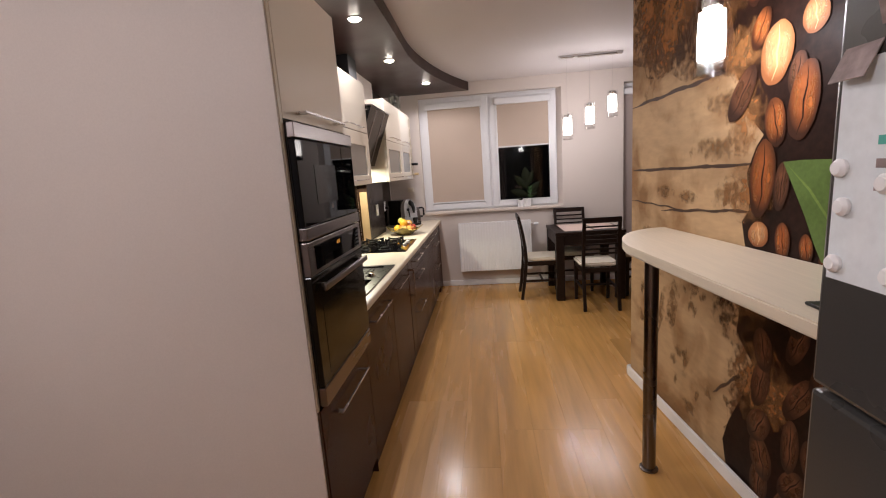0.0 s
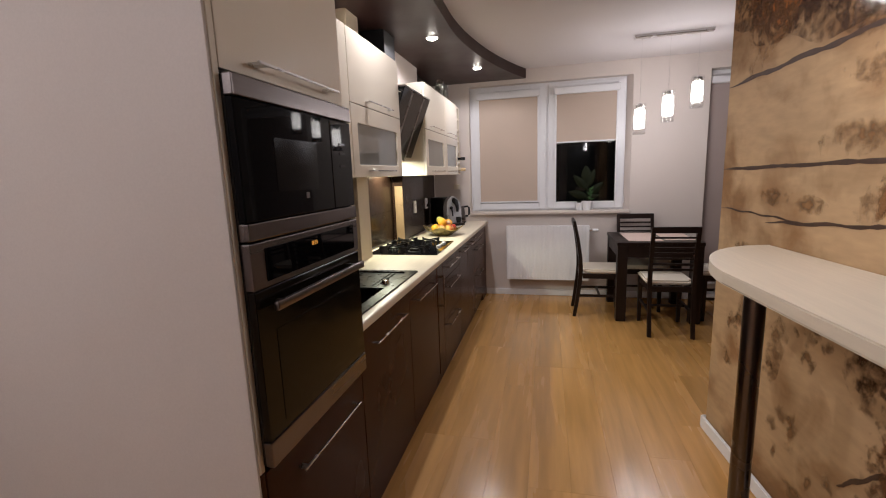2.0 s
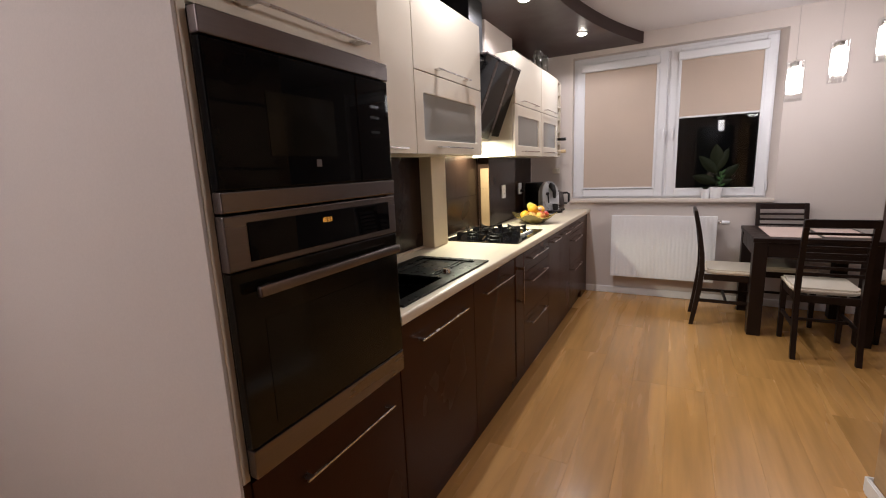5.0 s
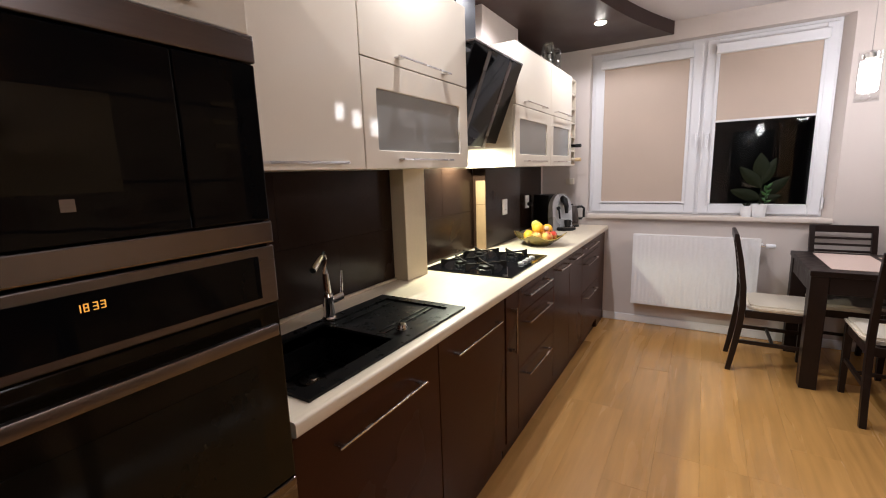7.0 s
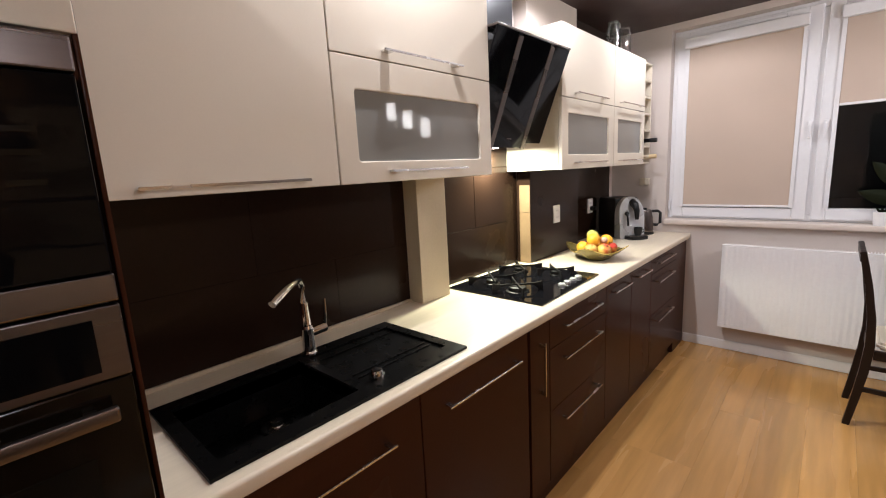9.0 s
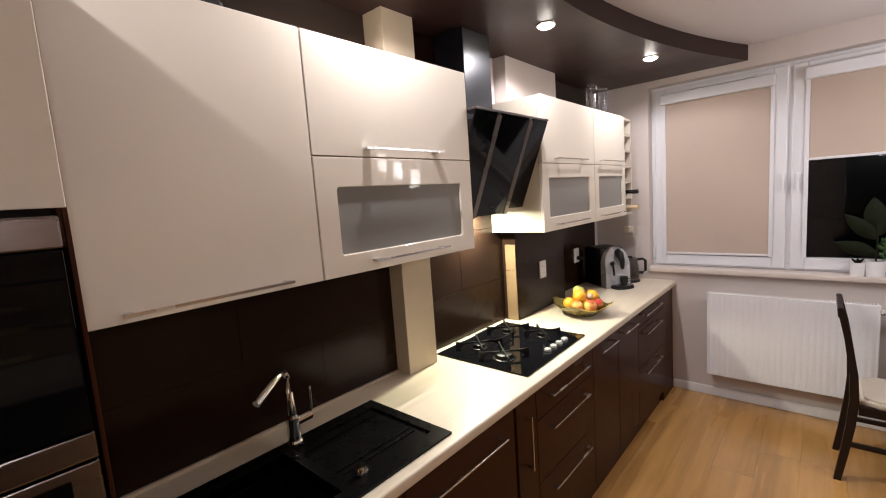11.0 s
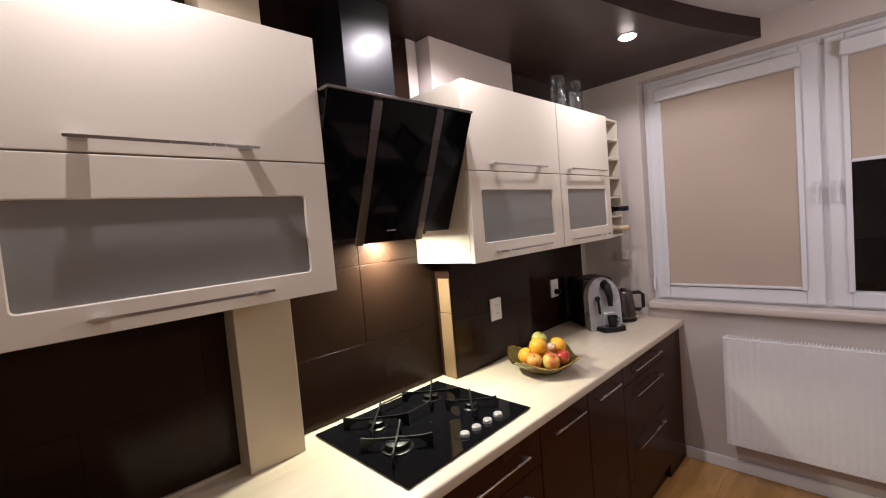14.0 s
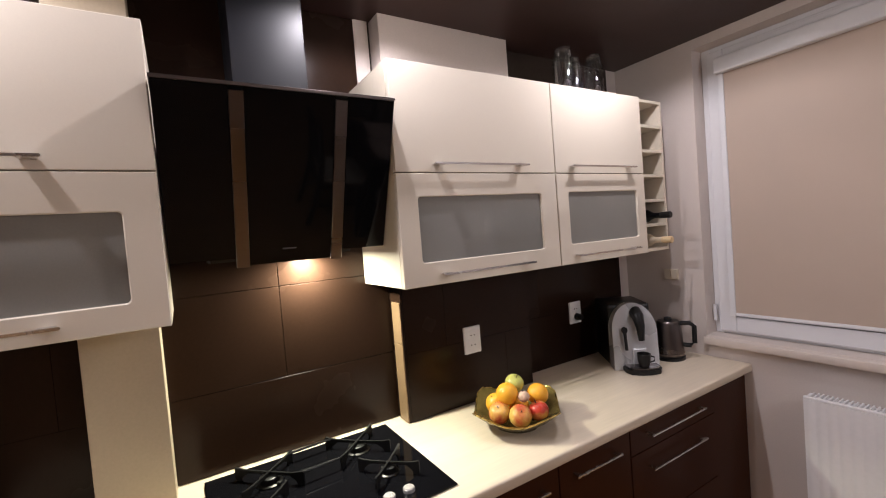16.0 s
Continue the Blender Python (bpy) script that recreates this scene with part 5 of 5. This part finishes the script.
# ---- plant on the sill ----
pots = [(1.045, 4.190, 0.040, 0.085), (1.125, 4.186, 0.050, 0.100)]
for k, (px, py, pr, ph) in enumerate(pots):
    pl = thing("potted_plant", (px, py, 0.9845), "white pot on the window sill, broad leaves dimmed to their pane reflection" if k else "small white pot with a green sprig on the sill", "plant")
    part("pot", lathe([(0.0, 0.0), (pr * 0.82, 0.0), (pr * 0.84, 0.004), (pr, ph), (pr * 0.92, ph), (pr * 0.88, ph - 0.012), (0.0, ph - 0.014)], (px, py, 0.9847), 26), WHITE, pl)
    part("soil", lathe([(0.0, 0.0), (pr * 0.86, 0.0), (pr * 0.8, 0.004), (0.0, 0.006)], (px, py, 0.9847 + ph - 0.0135), 20), SOIL, pl)

    def leaf(base, tip, width, material, name, cup=0.015):
        base, tip = Vector(base), Vector(tip)
        d = tip - base
        s = d.cross(Vector((0.1, 1, 0.2))).normalized()
        n2 = s.cross(d).normalized()
        bm = bmesh.new()
        rows = []
        for i in range(9):
            t = i / 8
            w = width * math.sin(math.pi * min(1, 0.04 + t * 0.96)) ** 0.8 * (1.15 - 0.4 * t)
            c = base + d * t + n2 * (-0.04 * d.length * math.sin(math.pi * t))
            rows.append([bm.verts.new(c + s * w * q + n2 * cup * (abs(q)) * (w / width)) for q in (-1, -0.5, 0, 0.5, 1)])
        for a, b in zip(rows, rows[1:]):
            for q in range(4):
                bm.faces.new((a[q], a[q + 1], b[q + 1], b[q]))
        r = bmesh.ops.extrude_face_region(bm, geom=bm.faces[:])
        bmesh.ops.translate(bm, verts=[v for v in r["geom"] if isinstance(v, bmesh.types.BMVert)], vec=n2 * 0.0012)
        part(name, bm, material, pl, sharp=1.5)

    z0 = 0.9847 + ph - 0.01
    if k:
        part("stem", tube([(px, py, z0), (px + 0.004, py - 0.004, z0 + 0.13), (px - 0.002, py - 0.006, z0 + 0.27)], 0.005, 8), LEAF, pl)
        for bz, tx, ty, tz, w in ((0.05, -0.20, -0.012, 0.12, 0.048), (0.06, 0.17, -0.02, 0.22, 0.044), (0.14, -0.15, -0.015, 0.30, 0.046), (0.20, -0.02, -0.02, 0.40, 0.056), (0.16, 0.08, -0.01, 0.36, 0.040), (0.03, 0.13, -0.05, 0.08, 0.030)):
            leaf((px, py - 0.004, z0 + bz), (px + tx, py + ty, z0 + tz), w, LEAF, "leaf")
        for i in range(9):
            a = i * 2.4
            leaf((px + 0.035, py - 0.02, z0 + 0.02 + 0.014 * i), (px + 0.035 + 0.035 * math.cos(a), py - 0.03 + 0.02 * math.sin(a), z0 + 0.045 + 0.016 * i), 0.010, SPRIG, "leaflet", 0.004)
        part("sprig_stem", tube([(px + 0.03, py - 0.015, z0), (px + 0.035, py - 0.02, z0 + 0.15)], 0.002, 6), SPRIG, pl)
    else:
        for i in range(4):
            a = i * 1.6
            leaf((px, py, z0), (px + 0.03 * math.cos(a), py + 0.02 * math.sin(a), z0 + 0.035), 0.008, LEAF, "leaf", 0.003)


# ---- ceiling lights ----
for sx, sy in SPOTS:
    s = thing("recessed_spotlight", (sx, sy, SOFFIT), "round recessed spotlight lit in the brown soffit", "spotlight", "spotlights in the soffit")
    part("rim", lathe([(0.0395, -0.001), (0.040, -0.005), (0.046, -0.005), (0.048, -0.0005), (0.0395, -0.0005)], (sx, sy, SOFFIT), 28), CHROME, s)
    # dome and width put the lamp's bloom into the lens shape
    part("lens", lathe([(0.0, -0.018), (0.014, -0.0170), (0.027, -0.0135), (0.036, -0.008), (0.039, -0.001), (0.0, -0.001)], (sx, sy, SOFFIT), 24), SPOTLENS, s, "glowing lens, domed and widened to carry its bloom")


def pendant(px, py, pz, top, label):
    p = thing("pendant_lamp", (px, py, top), label, "pendant lamp", "glass pendant lamps")
    part("cord", rod((px, py, pz + 0.262), (px, py, top), 0.0009, seg=6), CHROME, p)
    part("cap", lathe([(0.0, 0.0), (0.030, 0.0), (0.033, 0.006), (0.033, 0.028), (0.012, 0.040), (0.0, 0.042)], (px, py, pz + 0.222), 24), SATIN, p, "chrome cap")
    g = part("glass_tube", lathe([(0.050, 0.0), (0.052, 0.0), (0.052, 0.258), (0.050, 0.258), (0.050, 0.0)], (px, py, pz + 0.002), 30), TUBEGLASS, p, "clear glass tube")
    part("diffuser", lathe([(0.0, 0.0), (0.038, 0.0), (0.043, 0.008), (0.044, 0.085), (0.041, 0.158), (0.0, 0.162)], (px, py, pz + 0.052), 24), BULB, p, "glowing white glass")
    part("end_ring", lathe([(0.043, 0.0), (0.0525, 0.0), (0.0525, 0.018), (0.043, 0.018), (0.043, 0.0)], (px, py, pz), 28), TUBEGLASS, p, "clear glass end ring")


for k, (px, py, pz) in enumerate(PENDANTS):
    pendant(px, py, pz, CEIL - (0.026 if k < 3 else 0.002), "lit glass tube pendant lamp over the dining table" if k < 3 else "lit glass tube pendant lamp over the bar")
rail = thing("lamp_rail", (1.715, 3.35, CEIL), "slim steel ceiling rail carrying three pendant lamps", "lamp rail")
part("bar", box(1.41, 3.325, CEIL - 0.025, 2.02, 3.375, CEIL - 0.0005, 0.005), SATIN, rail)

for o in bpy.data.objects:
    if o.name.split(".")[0] in ("diffuser", "glass_tube", "lens", "light_cover", "end_ring"):
        o.visible_shadow = False


# ---- dining corner ----
def dining_chair(m, label):
    """Faces +y; origin on the floor under the seat's middle."""
    c = thing("dining_chair", (0, 0, 0), label, "chair", "chairs round the table")
    W = 0.185
    for s in (-1, 1):
        bm = bmesh.new()
        x = s * (W - 0.017)
        sect = []
        for z, y, t in ((0.0, -0.245, 0.015), (0.15, -0.222, 0.017), (0.32, -0.200, 0.019), (0.46, -0.190, 0.019), (0.60, -0.196, 0.017), (0.78, -0.222, 0.015), (0.94, -0.255, 0.013)):
            sect.append([bm.verts.new((x + a * 0.015, y + b * t, z)) for a, b in ((-1, -1), (1, -1), (1, 1), (-1, 1))])
        for a, b in zip(sect, sect[1:]):
            for k in range(4):
                bm.faces.new((a[k], a[(k + 1) % 4], b[(k + 1) % 4], b[k]))
        bm.faces.new(sect[0][::-1])
        bm.faces.new(sect[-1])
        part("back_leg", bm, DARKWOOD, c)
        bm = bmesh.new()
        lo = [bm.verts.new((x + a * 0.014, 0.185 + b * 0.014, 0.0)) for a, b in ((-1, -1), (1, -1), (1, 1), (-1, 1))]
        hi = [bm.verts.new((x + a * 0.019, 0.185 + b * 0.019, 0.435)) for a, b in ((-1, -1), (1, -1), (1, 1), (-1, 1))]
        for k in range(4):
            bm.faces.new((lo[k], lo[(k + 1) % 4], hi[(k + 1) % 4], hi[k]))
        bm.faces.new(lo[::-1])
        bm.faces.new(hi)
        part("front_leg", bm, DARKWOOD, c)
        part("stretcher", box(x - 0.009, -0.215, 0.20, x + 0.009, 0.172, 0.225, 0.002), DARKWOOD, c)
        part("seat_rail", box(x - 0.011, -0.172, 0.385, x + 0.011, 0.165, 0.434, 0.002), DARKWOOD, c)
    part("seat_rail", box(-W + 0.036, 0.172, 0.385, W - 0.036, 0.194, 0.434, 0.002), DARKWOOD, c)
    part("seat_rail", box(-W + 0.032, -0.198, 0.385, W - 0.032, -0.180, 0.434, 0.002), DARKWOOD, c)
    part("stretcher", box(-W + 0.028, -0.02, 0.203, W - 0.028, -0.002, 0.222, 0.002), DARKWOOD, c)
    part("seat", prism([(-W - 0.004, 0.212), (-W - 0.004, -0.10), (-W + 0.034, -0.165), (W - 0.034, -0.165), (W + 0.004, -0.10), (W + 0.004, 0.212)], 0.436, 0.476, bevel=0.014), SEAT, c, "cream padded seat")
    back = lambda z: -0.190 - 0.065 * max(0.0, (z - 0.46) / 0.48) ** 1.4
    part("top_rail", box(-W + 0.001, back(0.93) - 0.012, 0.893, W - 0.001, back(0.93) + 0.010, 0.945, 0.004), DARKWOOD, c)
    for z, h in ((0.845, 0.016), (0.800, 0.016), (0.755, 0.016), (0.710, 0.016), (0.665, 0.016), (0.615, 0.020), (0.570, 0.020)):
        part("slat", box(-W + 0.031, back(z) - 0.006, z, W - 0.031, back(z) + 0.005, z + h, 0.002), DARKWOOD, c)
    c.matrix_basis = m
    return c


chair = dining_chair(pose(1.715, 3.21, 0, 0, 0, 0), "dark wood slat-back chair with cream seat, drawn from the table")
copies = [(1.21, 3.62, -90, "dark wood slat-back chair standing beside the radiator"), (1.615, 3.865, 180, "dark wood slat-back chair pushed under the table by the window wall"), (2.29, 3.62, 90, "dark wood slat-back chair on the far side of the table")]
for cx, cy, turn, label in copies:
    c2 = copy_thing(chair, pose(cx, cy, 0, 0, 0, turn))
    tagged(c2, label)

table = thing("dining_table", (1.73, 3.72, 0), "square dark wood dining table with thick legs", "table")
TX0, TX1, TY0, TY1 = 1.328, 2.06, 3.335, 4.06
part("tabletop", box(TX0, TY0, 0.722, TX1, TY1, 0.755, 0.004), DARKWOOD, table)
for x0, y0, x1, y1 in ((TX0 + 0.095, TY0 + 0.012, TX1 - 0.095, TY0 + 0.034), (TX0 + 0.095, TY1 - 0.034, TX1 - 0.095, TY1 - 0.012), (TX0 + 0.012, TY0 + 0.095, TX0 + 0.034, TY1 - 0.095), (TX1 - 0.034, TY0 + 0.095, TX1 - 0.012, TY1 - 0.095)):
    part("apron", box(x0, y0, 0.615, x1, y1, 0.7215, 0.002), DARKWOOD, table)
for x in (TX0 + 0.006, TX1 - 0.094):
    for y in (TY0 + 0.006, TY1 - 0.094):
        part("leg", box(x, y, 0.0, x + 0.088, y + 0.088, 0.7215, 0.004), DARKWOOD, table)
for px, py, w, h in ((1.59, 3.70, 0.30, 0.56), (1.90, 3.70, 0.26, 0.44)):
    bm = box(px - w / 2, py - h / 2, 0.7555, px + w / 2, py + h / 2, 0.7585, 0.001)
    single("placemat", bm, MATCLOTH, "pale rose fabric placemat lying on the table", "placemat", "placemats on the table")

# ---- bar ----
arc = [(1.586 - 0.351 * math.cos(a), 0.65 + 0.52 * math.sin(a)) for a in [math.pi / 2 * k / 14 for k in range(15)]]
outline = [(1.335, -0.575), *arc, (wall_line(1.17) - 0.004, 1.17), (wall_line(-0.575) - 0.004, -0.575)]
bar = thing("breakfast_bar", (1.45, 0.3, 0), "cream breakfast bar with rounded end on a steel leg", "bar")
part("bar_top", prism(outline, 1.052, 1.092, bevel=0.005), WORKTOP, bar)
lg = part("leg", rod((1.325, 0.635, 0.012), (1.325, 0.635, 1.0515), 0.030, seg=28), STEEL, bar, "round brushed steel leg")
part("foot", lathe([(0.0, 0.0), (0.042, 0.0), (0.042, 0.006), (0.031, 0.012), (0.0, 0.012)], (1.325, 0.635, 0.0002), 28), STEEL, lg)
tb = thing("tablet", (1.44, -0.28, 1.092), "flat black tablet lying on the bar", "tablet")
part("body", box(1.375, -0.50, 1.0925, 1.515, -0.21, 1.101, 0.003), BLACK, tb)
single("cable", tube([(1.45, -0.208, 1.0965), (1.49, -0.17, 1.105), (1.55, -0.20, 1.115), (1.62, -0.32, 1.105), (1.66, -0.50, 1.096)], 0.0025, 8), BLACK, "thin black charging cable on the bar", "cable")

# ---- fridge ----
fr = thing("fridge", (1.45, -0.9, 0), "graphite fridge covered with papers and magnets", "fridge")
part("body", box(1.175, -1.18, 0.04, 1.70, -0.598, 1.93, 0.006), FRIDGE, fr)
for z0, z1 in ((0.06, 1.085), (1.095, 1.925)):
    d = part("door", box(1.125, -1.182, z0, 1.172, -0.596, z1, 0.008), FRIDGE, fr)
    part("handle", tube([(1.1255, -1.13, z0 + 0.25), (1.095, -1.13, z0 + 0.27), (1.095, -1.13, z0 + 0.60), (1.1255, -1.13, z0 + 0.62)], 0.008, 10), STEEL, d)
for k in range(4):
    part("foot", rod((1.22 + 0.4 * (k // 2), -1.13 + 0.48 * (k % 2), 0.0), (1.22 + 0.4 * (k // 2), -1.13 + 0.48 * (k % 2), 0.041), 0.018, seg=12), BLACK, fr)
sheet = thing("paper_calendar", (1.124, -0.78, 1.12), "white paper calendar hanging on the fridge door", "calendar")
part("sheet", box(1.1225, -0.96, 1.275, 1.1245, -0.612, 1.585, 0.0005), PAPER, sheet)
for k in range(3):
    part("printed_line", box(1.1218, -0.93, 1.47 - 0.03 * k, 1.1223, -0.68, 1.482 - 0.03 * k), INK if k == 0 else PHOTO, sheet)
for k, (y, z) in enumerate(((-0.625, 1.44), (-0.635, 1.385), (-0.628, 1.30), (-0.70, 1.42), (-0.72, 1.30))):
    mg = single("fridge_magnet", lathe([(0.0, 0.0), (0.013, 0.0), (0.0135, 0.005), (0.009, 0.010), (0.0, 0.011)], (0, 0, 0), 18), WHITE, "rounded white magnet on the fridge door", "magnet", "magnets on the fridge")
    mg.matrix_world = pose(1.1222, y, z, 0, -90, 0)
for k, (y, z, w, h, turn) in enumerate(((-0.64, 1.60, 0.06, 0.09, 25), (-0.70, 1.63, 0.07, 0.10, -15), (-0.79, 1.62, 0.07, 0.09, 10))):
    ph = single("photo", box(-w / 2, -0.0008, -h / 2, w / 2, 0.0008, h / 2), PHOTO, "small photo stuck to the fridge door", "photo", "photos on the fridge")
    ph.matrix_world = pose(1.1238 - 0.0004 * k, y, z, turn, 0, 90)

# ---- unseen hall fixture behind the walk, added beside the fill light ----
hl = thing("ceiling_lamp", (-0.5, -1.9, CEIL), "unseen round ceiling lamp added in the hall to go with the fill light", "ceiling lamp")
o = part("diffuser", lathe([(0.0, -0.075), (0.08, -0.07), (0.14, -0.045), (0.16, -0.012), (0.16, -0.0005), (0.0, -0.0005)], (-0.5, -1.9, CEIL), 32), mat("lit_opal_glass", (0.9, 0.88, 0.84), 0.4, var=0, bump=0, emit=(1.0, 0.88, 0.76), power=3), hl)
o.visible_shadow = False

# ---- tiles on the kitchen wall ----
tiles = tagged(new("wall_tiling"), label="large dark brown satin wall tiles with thin joints", kind="structure")
tiles.location = (WALL_X, 2.0, 0.88)
structure("wall_tile_bed", box(WALL_X, 0.6145, 0.8805, WALL_X + 0.004, 4.105, SOFFIT), GROUT, "brown tile bed and joints")
bed2 = structure("wall_tile_bed_flue", box(-0.5075, 2.690, 0.8805, -0.5035, 3.312, 1.435), GROUT, "brown tile bed and joints")


def tile(x, y0, y1, z0, z1, material=TILE, depth=0.008):
    g, c = (0.0003, 0.0004) if y0 < 1.75 or y0 > 2.66 else (0.0009, 0.0010)
    bm = box(x, y0 + g, z0 + g, x + depth, y1 - g, z1 - g, c, seg=1)
    part("tile", bm, material, tiles)


ZR = [0.8812, 1.143, 1.457, 1.771, 2.085, SOFFIT - 0.001]
for x, a, b, zmax in ((WALL_X + 0.0042, 0.615, 1.742, 1.45), (WALL_X + 0.0042, 1.922, 2.679, 3.0), (-0.5033, 2.6895, 3.312, 1.435), (WALL_X + 0.0042, 3.311, 4.105, 1.45)):
    cuts = [a] + [c for c in (1.07, 1.67, 2.27, 2.87, 3.47, 4.07) if a + 0.02 < c < b - 0.02] + [b]
    for z0, z1 in zip(ZR, ZR[1:]):
        if z0 < zmax - 0.02:
            row = cuts if z0 > 1.0 else [a] + [q for q in (1.37, 3.17, 3.77) if a + 0.02 < q < b - 0.02] + [b]
            for y0, y1 in zip(row, row[1:]):
                tile(x, y0, y1, z0, min(z1, zmax), TILE, 0.033 if b < 1.8 else 0.008)
bm = box(WALL_X + 0.0125, 2.6795, 0.8812, -0.4955, 2.6890, 1.4345, 0.001, seg=1)
part("side_tile", bm, TILE, tiles)
for z0, z1 in ((0.8812, 1.185), (1.185, 1.345)):
    bm = box(-0.566, 2.6735, z0 + 0.001, -0.4955, 2.6790, z1 - 0.001, 0.001, seg=1)
    part("corner_tile", bm, BRONZE, tiles, "bronze edging tile")

structure("wall_strip", box(WALL_X + 0.0124, 2.622, 2.02, WALL_X + 0.016, 2.6785, SOFFIT - 0.001), PAINT, "narrow beige painted strip beside the flue")

# ---- floor planks ----
floor = bpy.data.objects["floor"]
PW, PL = 0.193, 1.286
cache = {}
rnd = random.Random(4)


def plank_mesh(w, length):
    key = (round(w, 4), round(length, 4))
    if key not in cache:
        g, c = 0.00015, 0.0005
        bm = bmesh.new()
        ring = lambda i, z: [bm.verts.new(p) for p in ((i, i, z), (w - i, i, z), (w - i, length - i, z), (i, length - i, z))]
        a, b, d = ring(g, -0.008), ring(g, -c), ring(g + c, 0.0)
        for q, r in ((a, b), (b, d)):
            for k in range(4):
                bm.faces.new((q[k], q[(k + 1) % 4], r[(k + 1) % 4], r[k]))
        bm.faces.new(d)
        bmesh.ops.recalc_face_normals(bm, faces=bm.faces[:])
        me = bpy.data.meshes.new("plank")
        bm.to_mesh(me)
        bm.free()
        me.materials.append(FLOOR)
        cache[key] = me
    return cache[key]


x = -0.54
while x < 5.35:
    y = -2.9 - rnd.choice((0.0, 0.32, 0.64, 0.96))
    while y < WALL_Y - 0.02:
        y0, y1 = max(y, -2.9), min(y + PL, WALL_Y - 0.004)
        if y1 - y0 > 0.05:
            ob = new("plank", plank_mesh(PW, y1 - y0))
            ob.location = (x, y0, 0)
            ob.parent = floor
        y += PL
    x += PW
